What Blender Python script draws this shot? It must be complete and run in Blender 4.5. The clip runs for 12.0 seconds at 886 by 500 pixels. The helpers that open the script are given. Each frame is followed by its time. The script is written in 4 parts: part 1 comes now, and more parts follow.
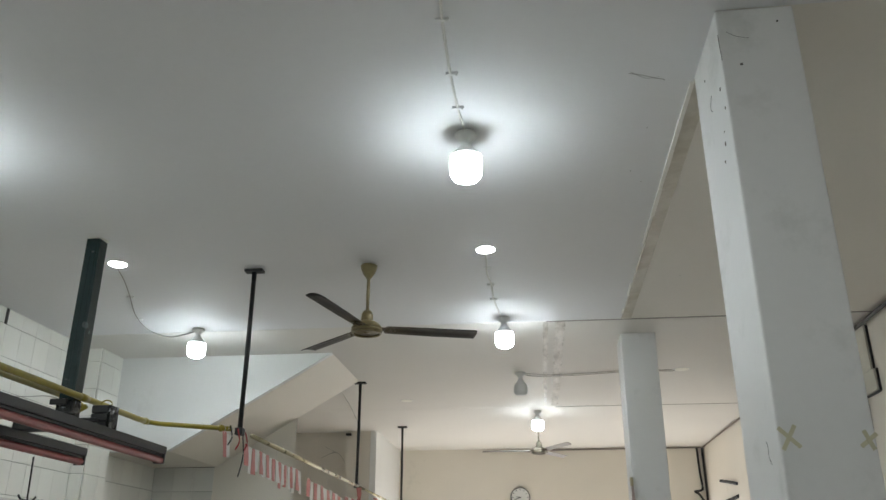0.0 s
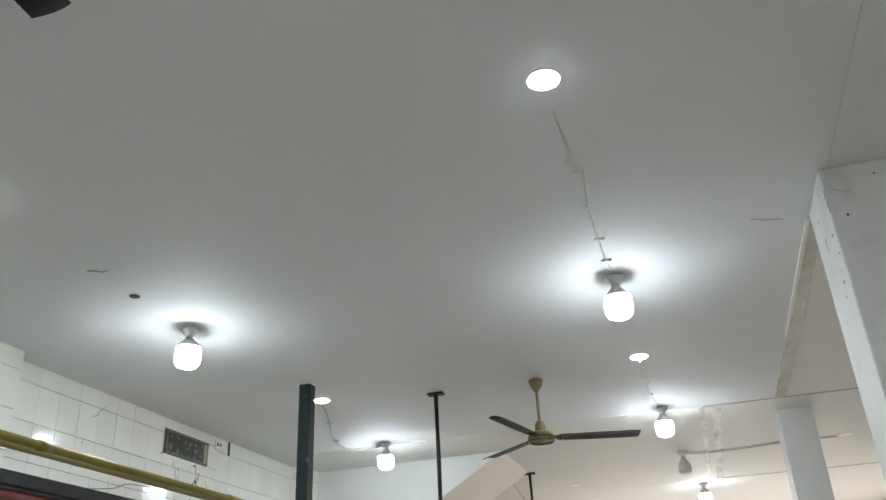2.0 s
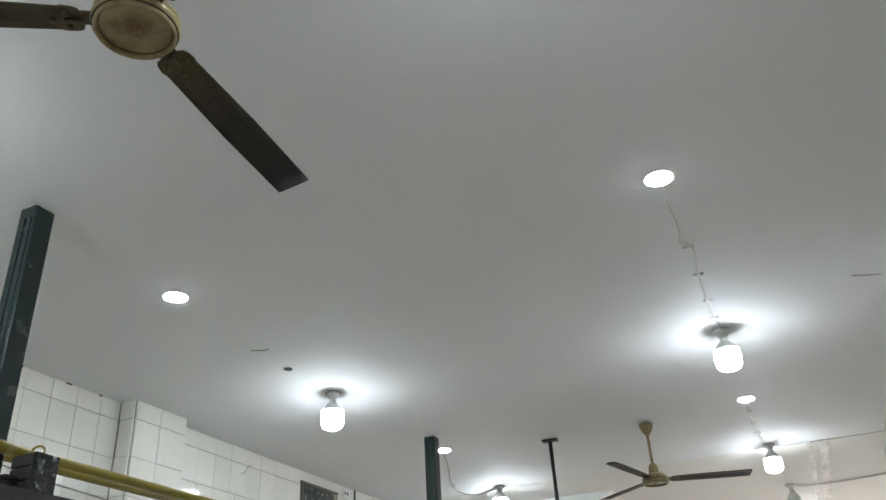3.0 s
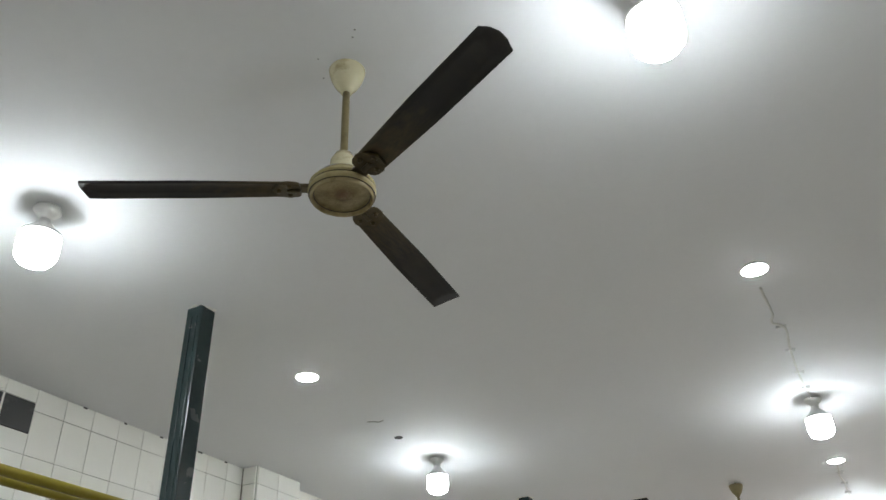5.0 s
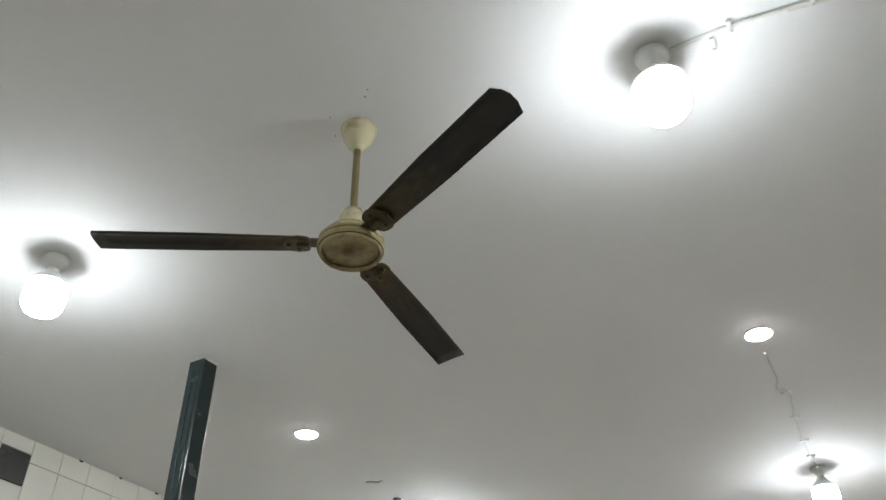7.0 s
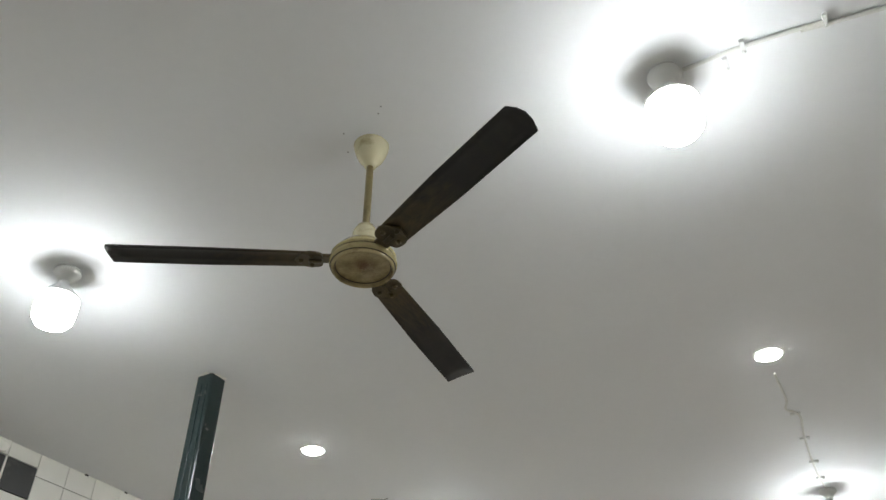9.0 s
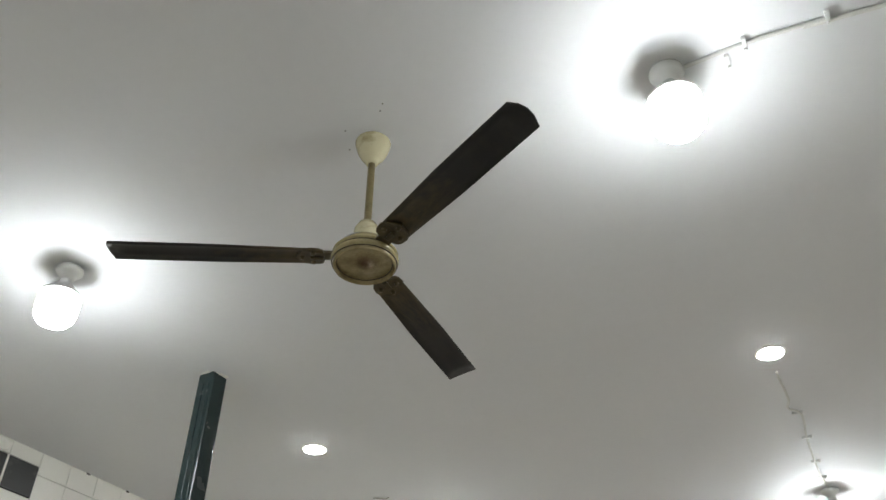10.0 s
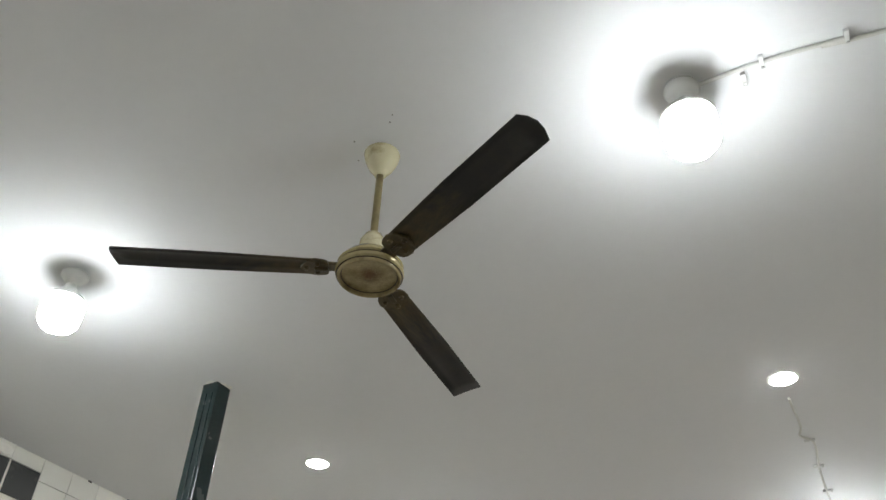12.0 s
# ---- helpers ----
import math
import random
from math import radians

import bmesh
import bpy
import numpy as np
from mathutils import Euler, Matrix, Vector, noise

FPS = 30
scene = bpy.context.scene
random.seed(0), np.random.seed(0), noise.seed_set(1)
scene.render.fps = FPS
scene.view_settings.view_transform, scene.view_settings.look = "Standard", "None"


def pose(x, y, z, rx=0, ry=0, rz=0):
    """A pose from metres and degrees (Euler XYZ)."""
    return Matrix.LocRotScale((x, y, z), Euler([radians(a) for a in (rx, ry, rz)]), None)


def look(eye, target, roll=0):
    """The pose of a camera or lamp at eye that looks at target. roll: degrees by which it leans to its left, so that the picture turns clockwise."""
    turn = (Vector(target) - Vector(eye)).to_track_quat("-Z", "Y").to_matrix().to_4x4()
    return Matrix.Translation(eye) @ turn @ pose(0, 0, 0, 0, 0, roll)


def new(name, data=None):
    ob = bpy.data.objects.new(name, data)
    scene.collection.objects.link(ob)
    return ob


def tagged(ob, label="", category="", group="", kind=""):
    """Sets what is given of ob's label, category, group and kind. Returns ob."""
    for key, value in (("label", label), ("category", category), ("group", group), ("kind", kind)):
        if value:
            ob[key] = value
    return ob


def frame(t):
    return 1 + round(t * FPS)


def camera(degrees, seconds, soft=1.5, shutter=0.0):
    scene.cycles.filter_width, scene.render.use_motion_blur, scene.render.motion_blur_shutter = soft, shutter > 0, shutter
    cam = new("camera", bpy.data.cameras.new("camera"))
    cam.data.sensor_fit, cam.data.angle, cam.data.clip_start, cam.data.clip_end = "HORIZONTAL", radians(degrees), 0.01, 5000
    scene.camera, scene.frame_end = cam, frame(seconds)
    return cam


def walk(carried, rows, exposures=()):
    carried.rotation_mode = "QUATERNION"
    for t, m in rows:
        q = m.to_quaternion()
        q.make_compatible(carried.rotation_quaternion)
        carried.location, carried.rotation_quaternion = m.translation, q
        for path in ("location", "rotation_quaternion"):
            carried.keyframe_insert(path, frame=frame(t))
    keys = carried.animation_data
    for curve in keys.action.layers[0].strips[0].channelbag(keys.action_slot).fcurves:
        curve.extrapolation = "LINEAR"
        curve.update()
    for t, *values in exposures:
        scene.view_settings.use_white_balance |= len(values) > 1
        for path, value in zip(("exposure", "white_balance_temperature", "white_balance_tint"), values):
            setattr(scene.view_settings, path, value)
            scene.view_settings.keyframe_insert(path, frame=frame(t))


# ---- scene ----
cam = camera(57.4, 12.0)
PATH = [
    (0, (-0.048, 0.003, 1.62), (-0.262, 1.848, 2.362), 0.1),
    (0.5, (-0.039, -0.082, 1.632), (-0.235, 1.79, 2.307), -0.3),
    (1, (-0.101, -0.341, 1.652), (-0.411, 1.49, 2.394), -1.8),
    (1.5, (-0.111, -0.576, 1.697), (-0.548, 1.191, 2.525), -2.1),
    (2, (-0.067, -0.811, 1.7), (-0.573, 0.905, 2.594), -2.9),
    (2.5, (-0.104, -1.107, 1.694), (-0.692, 0.546, 2.653), -4.4),
    (2.7, (-0.114, -1.216, 1.699), (-0.74, 0.413, 2.675), -4.2),
    (4.3, (-0.157, -1.735, 1.692), (-0.892, -0.117, 2.61), -2.1),
    (4.5, (-0.158, -1.776, 1.696), (-0.908, -0.191, 2.657), -2.4),
    (5, (-0.16, -1.833, 1.7), (-0.926, -0.325, 2.767), -2.2),
    (5.5, (-0.196, -1.864, 1.698), (-0.952, -0.404, 2.837), -1.8),
    (6, (-0.179, -1.856, 1.695), (-0.929, -0.412, 2.859), -1.4),
    (6.5, (-0.173, -1.854, 1.689), (-0.916, -0.412, 2.859), -1.4),
    (7, (-0.169, -1.847, 1.686), (-0.897, -0.413, 2.875), -1.0),
    (9, (-0.185, -1.857, 1.685), (-0.912, -0.451, 2.907), -0.2),
    (9.5, (-0.186, -1.861, 1.688), (-0.916, -0.456, 2.909), -0.1),
    (10, (-0.188, -1.851, 1.677), (-0.918, -0.448, 2.901), -0.1),
    (10.5, (-0.193, -1.85, 1.688), (-0.93, -0.449, 2.911), 0.3),
    (11, (-0.189, -1.827, 1.688), (-0.937, -0.446, 2.927), 1.3),
    (11.5, (-0.188, -1.82, 1.692), (-0.936, -0.449, 2.941), 1.8),
    (12, (-0.188, -1.816, 1.694), (-0.935, -0.45, 2.949), 2.1),
]
walk(cam, [(t, look(eye, target, roll)) for t, eye, target, roll in PATH], [(0.0, 1.56, 6500, 10), (1.0, 1.60, 6450, 10), (2.5, 1.9, 6450, 11.5), (4.5, 1.91, 6550, 12), (6.0, 1.98, 6800, 14), (12.0, 2.02, 6850, 14)])

# ---- light ----
H = 3.39
world = bpy.data.worlds.new("sky")
scene.world = world
world.use_nodes = True
wn = world.node_tree
sky = wn.nodes.new("ShaderNodeTexSky")
sky.sky_type = "NISHITA"
sky.sun_disc = False
sky.sun_elevation = radians(40)
sky.sun_rotation = radians(10)
wn.links.new(sky.outputs[0], wn.nodes["Background"].inputs[0])
wn.nodes["Background"].inputs[1].default_value = 0.15
sun = new("sun", bpy.data.lights.new("sun", "SUN"))
sun.data.energy = 4.0
sun.data.angle = radians(0.6)
sun.data.color = (1.0, 0.95, 0.86)
sun.matrix_world = look((5, 40, 24), (0, 12, 0))
BULB_GLOW = 26.5
DOWN_GLOW = 66.0


# ---- materials ----
def nodes_of(name):
    m = bpy.data.materials.new(name)
    m.use_nodes = True
    return m, m.node_tree, m.node_tree.nodes["Principled BSDF"]


def surface(name, col, rough=0.6, metal=0.0, var=0.12, scale=6.0, fine=90.0, bump=0.15, dirt_or_glint=None, patch_scale=1.3, patch_low=0.58, patch_high=0.8,
            spread=0.0, rough_var=0.1, depth=0.002, stretch=(1, 1, 1)):
    """A painted, metal or stone surface: a broad and a fine variation of the colour, dirt or painted glints in patches,
    fine relief.
    """
    m, t, b = nodes_of(name)
    add, link = t.nodes.new, t.links.new
    pos = add("ShaderNodeTexCoord")
    mp = add("ShaderNodeMapping")
    mp.inputs["Scale"].default_value = stretch
    geo = add("ShaderNodeNewGeometry")
    link(geo.outputs["Position"], mp.inputs[0])
    broad, small = add("ShaderNodeTexNoise"), add("ShaderNodeTexNoise")
    for n, s, d in ((broad, scale, 5), (small, fine, 3)):
        n.inputs["Scale"].default_value = s
        n.inputs["Detail"].default_value = d
        link(mp.outputs[0], n.inputs["Vector"])
    mix = add("ShaderNodeMix")
    mix.data_type = "RGBA"
    lo = [c * (1 - var) for c in col]
    hi = [min(1, c * (1 + var * 0.6)) for c in col]
    mix.inputs["A"].default_value = (*lo, 1)
    mix.inputs["B"].default_value = (*hi, 1)
    half = add("ShaderNodeMath")
    half.operation = "MULTIPLY_ADD"
    link(small.outputs[0], half.inputs[0])
    half.inputs[1].default_value = 0.35
    link(broad.outputs[0], half.inputs[2])
    off = add("ShaderNodeMath")
    off.operation = "SUBTRACT"
    link(half.outputs[0], off.inputs[0])
    off.inputs[1].default_value = 0.18
    link(off.outputs[0], mix.inputs["Factor"])
    out = mix.outputs["Result"]
    if dirt_or_glint:
        patch = add("ShaderNodeTexNoise")
        patch.inputs["Scale"].default_value = patch_scale
        patch.inputs["Detail"].default_value = 8
        patch.inputs["Roughness"].default_value = 0.65
        link(mp.outputs[0], patch.inputs["Vector"])
        ramp = add("ShaderNodeMapRange")
        ramp.inputs["From Min"].default_value = patch_low
        ramp.inputs["From Max"].default_value = patch_high
        link(patch.outputs[0], ramp.inputs["Value"])
        mix2 = add("ShaderNodeMix")
        mix2.data_type = "RGBA"
        mix2.inputs["B"].default_value = (*dirt_or_glint, 1)
        link(ramp.outputs[0], mix2.inputs["Factor"])
        link(out, mix2.inputs["A"])
        out = mix2.outputs["Result"]
    if spread:
        info = add("ShaderNodeObjectInfo")
        hsv = add("ShaderNodeHueSaturation")
        rng = add("ShaderNodeMapRange")
        rng.inputs["To Min"].default_value = 1 - spread
        rng.inputs["To Max"].default_value = 1 + spread * 0.5
        link(info.outputs["Random"], rng.inputs["Value"])
        link(rng.outputs[0], hsv.inputs["Value"])
        link(out, hsv.inputs["Color"])
        out = hsv.outputs[0]
    link(out, b.inputs["Base Color"])
    rr = add("ShaderNodeMapRange")
    rr.inputs["To Min"].default_value = max(0.02, rough - rough_var)
    rr.inputs["To Max"].default_value = min(1, rough + rough_var)
    link(broad.outputs[0], rr.inputs["Value"])
    link(rr.outputs[0], b.inputs["Roughness"])
    b.inputs["Metallic"].default_value = metal
    if bump:
        bp = add("ShaderNodeBump")
        bp.inputs["Strength"].default_value = bump
        bp.inputs["Distance"].default_value = depth
        link(half.outputs[0], bp.inputs["Height"])
        link(bp.outputs[0], b.inputs["Normal"])
    return m


def glowing(name, col, strength):
    m, t, b = nodes_of(name)
    b.inputs["Base Color"].default_value = (0.9, 0.9, 0.9, 1)
    b.inputs["Emission Color"].default_value = (*col, 1)
    b.inputs["Emission Strength"].default_value = strength
    return m


CEIL = surface("ceiling_paint", (0.735, 0.733, 0.74), 0.72, var=0.06, scale=0.9, fine=35, bump=0.12, depth=0.003)
CEILBAY = surface("ceiling_paint_bay", (0.75, 0.715, 0.655), 0.62, var=0.07, scale=1.1, fine=35, bump=0.12, depth=0.003)
# ceiling paint with the warmth of bounced daylight put into its colour
CEILFAR = surface("ceiling_paint_warmed", (0.748, 0.724, 0.685), 0.7, var=0.07, scale=1.1, fine=35, bump=0.12, depth=0.003)
WALLP = surface("wall_paint", (0.80, 0.80, 0.78), 0.6, var=0.07, scale=1.5, fine=60, dirt_or_glint=(0.5, 0.48, 0.43), patch_low=0.66, patch_high=1.0)
CREAM = surface("wall_paint_cream", (0.78, 0.73, 0.645), 0.55, var=0.08, scale=1.3, fine=50, dirt_or_glint=(0.42, 0.39, 0.34), patch_low=0.64, patch_high=1.0)
COLP = surface("column_paint", (0.75, 0.737, 0.72), 0.5, var=0.07, scale=2.2, fine=40, dirt_or_glint=(0.46, 0.46, 0.42), patch_scale=2.6, patch_low=0.54, patch_high=0.85)
GROUTPALE = surface("pale_grout", (0.33, 0.31, 0.27), 0.9, var=0.35, scale=4, dirt_or_glint=(0.2, 0.19, 0.17), patch_scale=3, patch_low=0.5, patch_high=0.8)
GROUT = surface("grout", (0.20, 0.19, 0.165), 0.9, var=0.3, scale=5)
TILE = surface("glazed_tile", (0.89, 0.88, 0.82), 0.09, var=0.04, scale=3, fine=25, bump=0.05, dirt_or_glint=(0.5, 0.47, 0.4), patch_scale=2.2, patch_low=0.66, patch_high=0.95, spread=0.04)
TILEDARK = surface("slate_tile", (0.055, 0.056, 0.056), 0.4, var=0.25, scale=8, fine=60, dirt_or_glint=(0.2, 0.2, 0.19), patch_scale=9, patch_low=0.6, patch_high=0.9)
TILEGREY = surface("recess_tile", (0.70, 0.69, 0.65), 0.2, var=0.06, scale=3, fine=25, bump=0.05, spread=0.06)
FLOORT = surface("floor_tile", (0.54, 0.515, 0.47), 0.35, var=0.15, scale=2, fine=40, dirt_or_glint=(0.2, 0.18, 0.15), patch_scale=1.2)
GREEN = surface("green_black_gloss_paint", (0.018, 0.034, 0.034), 0.24, var=0.25, scale=12, fine=70, bump=0.35, dirt_or_glint=(0.10, 0.11, 0.10), patch_scale=14, patch_low=0.66, patch_high=0.9)
BLACK = surface("black_steel_paint", (0.013, 0.013, 0.013), 0.5, var=0.3, scale=9, fine=80, dirt_or_glint=(0.05, 0.045, 0.04), patch_scale=6, patch_low=0.6)
# the pale patches are glints of the crumpled plastic, painted into the colour
WRAP = surface("black_wrap_with_glints", (0.012, 0.014, 0.014), 0.09, var=0.3, scale=24, fine=48, bump=1.0, depth=0.02, dirt_or_glint=(0.42, 0.45, 0.46), patch_scale=22, patch_low=0.56, patch_high=0.64)
RED = surface("red_steel_paint", (0.20, 0.02, 0.016), 0.42, var=0.2, scale=8, fine=60, dirt_or_glint=(0.25, 0.075, 0.058), patch_scale=5, patch_low=0.5, patch_high=0.85)
YELLOW = surface("yellow_pipe_paint", (0.26, 0.205, 0.012), 0.36, var=0.2, scale=7, fine=60, dirt_or_glint=(0.11, 0.085, 0.03), patch_scale=7, patch_low=0.55, patch_high=0.85)
BRASS = surface("worn_brass_pipe", (0.50, 0.44, 0.29), 0.28, metal=0.6, var=0.2, scale=9, fine=70)
CREAMENAMEL = surface("cream_enamel", (0.56, 0.51, 0.335), 0.16, var=0.1, scale=14, fine=80, dirt_or_glint=(0.22, 0.15, 0.055), patch_scale=16, patch_low=0.56, patch_high=0.8)
OLDBRASS = surface("tarnished_brass_enamel", (0.22, 0.175, 0.08), 0.33, metal=0.15, var=0.25, scale=16, fine=70, dirt_or_glint=(0.10, 0.065, 0.025), patch_scale=14, patch_low=0.5, patch_high=0.75)
BLADE = surface("dark_brown_blade", (0.012, 0.0105, 0.009), 0.6, var=0.3, scale=8, fine=60, dirt_or_glint=(0.03, 0.022, 0.011), patch_scale=7, patch_low=0.5, patch_high=0.8)
PALEBLADE = surface("dusty_grey_blade", (0.34, 0.31, 0.29), 0.5, var=0.2, scale=8, fine=60)
ARM = surface("blackened_brass", (0.085, 0.060, 0.020), 0.4, metal=0.2, var=0.3, scale=18, fine=70, dirt_or_glint=(0.035, 0.025, 0.012), patch_scale=18, patch_low=0.48, patch_high=0.7)
MOTOR = surface("aged_cream_enamel", (0.36, 0.30, 0.145), 0.17, var=0.15, scale=14, fine=80, dirt_or_glint=(0.16, 0.11, 0.04), patch_scale=13, patch_low=0.55, patch_high=0.78)
DULLMOTOR = surface("dull_grey_brown_enamel", (0.24, 0.21, 0.165), 0.35, var=0.2, scale=14, fine=80)
PLATE = surface("stained_cream_plate", (0.37, 0.295, 0.145), 0.22, var=0.2, scale=16, fine=80, dirt_or_glint=(0.13, 0.085, 0.032), patch_scale=11, patch_low=0.46, patch_high=0.7)
pt = PLATE.node_tree
pb = pt.nodes["Principled BSDF"]
was = pb.inputs["Base Color"].links[0].from_socket
pc, pl, pn, pa, pr, px_ = (pt.nodes.new("ShaderNode" + k) for k in ("TexCoord", "VectorMath", "TexNoise", "Math", "MapRange", "Mix"))
pm = pt.nodes.new("ShaderNodeMapping")
pm.inputs["Location"].default_value = (-0.006, 0.008, 0)
pm.inputs["Scale"].default_value = (1, 1, 0)
pt.links.new(pc.outputs["Object"], pm.inputs[0])
pl.operation = "LENGTH"
pt.links.new(pm.outputs[0], pl.inputs[0])
pn.inputs["Scale"].default_value = 45
pn.inputs["Detail"].default_value = 5
pa.operation = "MULTIPLY_ADD"
pa.inputs[1].default_value = 0.05
pt.links.new(pn.outputs[0], pa.inputs[0])
pt.links.new(pl.outputs["Value"], pa.inputs[2])
pr.inputs["From Min"].default_value, pr.inputs["From Max"].default_value = 0.075, 0.030
pt.links.new(pa.outputs[0], pr.inputs["Value"])
px_.data_type = "RGBA"
px_.inputs["B"].default_value = (0.12, 0.065, 0.025, 1)
pt.links.new(pr.outputs[0], px_.inputs["Factor"])
pt.links.new(was, px_.inputs["A"])
pt.links.new(px_.outputs["Result"], pb.inputs["Base Color"])
bt = BLADE.node_tree
bb = bt.nodes["Principled BSDF"]
was = bb.inputs["Base Color"].links[0].from_socket
bc, bl, bn, ba, br, bx = (bt.nodes.new("ShaderNode" + k) for k in ("TexCoord", "VectorMath", "TexNoise", "Math", "MapRange", "Mix"))
bmap = bt.nodes.new("ShaderNodeMapping")
bmap.inputs["Scale"].default_value = (1, 1, 0)
bt.links.new(bc.outputs["Object"], bmap.inputs[0])
bl.operation = "LENGTH"
bt.links.new(bmap.outputs[0], bl.inputs[0])
bn.inputs["Scale"].default_value = 14
bn.inputs["Detail"].default_value = 6
ba.operation = "MULTIPLY_ADD"
ba.inputs[1].default_value = 0.35
bt.links.new(bn.outputs[0], ba.inputs[0])
bt.links.new(bl.outputs["Value"], ba.inputs[2])
br.inputs["From Min"].default_value, br.inputs["From Max"].default_value = 0.55, 0.30
bt.links.new(ba.outputs[0], br.inputs["Value"])
bx.data_type = "RGBA"
bx.inputs["B"].default_value = (0.075, 0.052, 0.018, 1)
bt.links.new(br.outputs[0], bx.inputs["Factor"])
bt.links.new(was, bx.inputs["A"])
bt.links.new(bx.outputs["Result"], bb.inputs["Base Color"])
WHITEPL = surface("white_plastic", (0.72, 0.72, 0.70), 0.4, var=0.05, scale=10, bump=0.03)
GREYPL = surface("grey_plastic", (0.72, 0.72, 0.70), 0.45, var=0.08, scale=10)
CABLE = surface("dirty_white_cable", (0.66, 0.65, 0.61), 0.5, var=0.2, scale=20)
BLKCABLE = surface("black_cable", (0.02, 0.018, 0.016), 0.5, var=0.3, scale=15)
DUSTCABLE = surface("dust_covered_cable", (0.27, 0.23, 0.20), 0.8, var=0.35, scale=9, dirt_or_glint=(0.06, 0.05, 0.045), patch_scale=5)
GREYCABLE = surface("grey_cable", (0.32, 0.30, 0.27), 0.6, var=0.2, scale=15)
GLOBE = glowing("lit_bulb_globe", (0.84, 0.955, 1.0), BULB_GLOW)
# the diffuser is dimmer towards its collar, where the emitters sit behind the rim
gt = GLOBE.node_tree
gc, gs, gm = gt.nodes.new("ShaderNodeTexCoord"), gt.nodes.new("ShaderNodeSeparateXYZ"), gt.nodes.new("ShaderNodeMapRange")
gt.links.new(gc.outputs["Object"], gs.inputs[0])
gt.links.new(gs.outputs["Z"], gm.inputs["Value"])
gm.inputs["From Min"].default_value, gm.inputs["From Max"].default_value = -0.125, -0.205
gm.inputs["To Min"].default_value, gm.inputs["To Max"].default_value = BULB_GLOW * 0.22, BULB_GLOW
gt.links.new(gm.outputs[0], gt.nodes["Principled BSDF"].inputs["Emission Strength"])
PANEL = glowing("lit_downlight_panel", (0.90, 0.97, 1.0), DOWN_GLOW)
OFFPANEL = surface("unlit_diffuser", (0.9, 0.88, 0.8), 0.5, var=0.03, bump=0)
REDCLOTH = surface("red_cloth", (0.36, 0.02, 0.025), 0.8, var=0.2, scale=20, fine=200)
WHITECLOTH = surface("white_cloth", (0.66, 0.63, 0.60), 0.8, var=0.1, scale=20, fine=200)
FADEDCLOTH = surface("faded_pink_cloth", (0.58, 0.47, 0.42), 0.8, var=0.15, scale=20, fine=200)
PINKTAPE = surface("faded_red_plastic_tape", (0.50, 0.17, 0.155), 0.5, var=0.2, scale=20)
SIGN = surface("grey_sign_board", (0.33, 0.32, 0.28), 0.5, var=0.12, scale=8, dirt_or_glint=(0.2, 0.19, 0.16), patch_scale=8)
INK = surface("black_ink", (0.02, 0.02, 0.022), 0.6, var=0.1)
RUST = surface("rust_stain", (0.40, 0.35, 0.27), 0.7, var=0.3, scale=4, fine=30, dirt_or_glint=(0.26, 0.2, 0.14), patch_scale=4, patch_low=0.55)
SEAM = surface("rust_stained_plaster", (0.62, 0.58, 0.50), 0.45, var=0.2, scale=6, fine=30, dirt_or_glint=(0.38, 0.32, 0.23), patch_scale=4, patch_low=0.45, patch_high=0.8)
STAIN = surface("damp_stain", (0.735, 0.70, 0.64), 0.5, var=0.12, scale=5, fine=30, dirt_or_glint=(0.26, 0.23, 0.19), patch_scale=5, patch_low=0.40, patch_high=0.66, stretch=(2.2, 0.55, 1))
LIME = surface("flaking_lime", (0.88, 0.86, 0.80), 0.8, var=0.15, scale=20, bump=0.6)
GROOVEBROWN = surface("groove_shade_and_grime", (0.05, 0.035, 0.015), 0.7, var=0.3, scale=20)
GRIME = surface("grey_grime", (0.16, 0.15, 0.13), 0.9, var=0.3, scale=20)
SOOT = surface("soot", (0.05, 0.045, 0.04), 0.9, var=0.3, scale=20)
MASK = surface("masking_tape", (0.56, 0.52, 0.36), 0.6, var=0.15, scale=20)
CURTAIN = surface("grey_striped_curtain", (0.22, 0.23, 0.18), 0.8, var=0.3, scale=10)
GRILL = surface("dark_vent_grille", (0.035, 0.042, 0.038), 0.55, var=0.4, scale=12, fine=40, dirt_or_glint=(0.34, 0.36, 0.34), patch_scale=22, patch_low=0.52, patch_high=0.66)
RUBBER = surface("black_rubber", (0.018, 0.018, 0.018), 0.4, var=0.2, scale=14)
GREYFRAME = surface("dark_grey_plastic", (0.10, 0.095, 0.09), 0.4, var=0.1)
# pale warm tint stands in for sunlight; the visible side faces away from the sun
YARDWALL = surface("sun_tinted_wash", (0.93, 0.80, 0.70), 0.8, var=0.1, scale=0.5)
GROUND = surface("pale_concrete", (0.5, 0.48, 0.44), 0.8, var=0.15, scale=0.6)
LEAF = surface("leaf_green", (0.17, 0.25, 0.06), 0.6, var=0.4, scale=2)
REDFRAME = surface("pink_painted_frame", (0.80, 0.40, 0.36), 0.6, var=0.1)
BOARDM = surface("cream_board", (0.60, 0.58, 0.50), 0.5, var=0.08, scale=4, dirt_or_glint=(0.45, 0.42, 0.35))


# ---- geometry helpers ----
def empty(name, x=0, y=0, z=0):
    o = new(name)
    o.location = (x, y, z)
    return o


def part(name, bm, material, parent=None, label="", smooth=False):
    me = bpy.data.meshes.new(name)
    bmesh.ops.recalc_face_normals(bm, faces=bm.faces)
    if smooth:
        for f in bm.faces:
            f.smooth = True
    bm.to_mesh(me)
    bm.free()
    me.materials.append(material)
    o = new(name, me)
    if parent:
        o.parent = parent
    if label:
        o["label"] = label
    return o


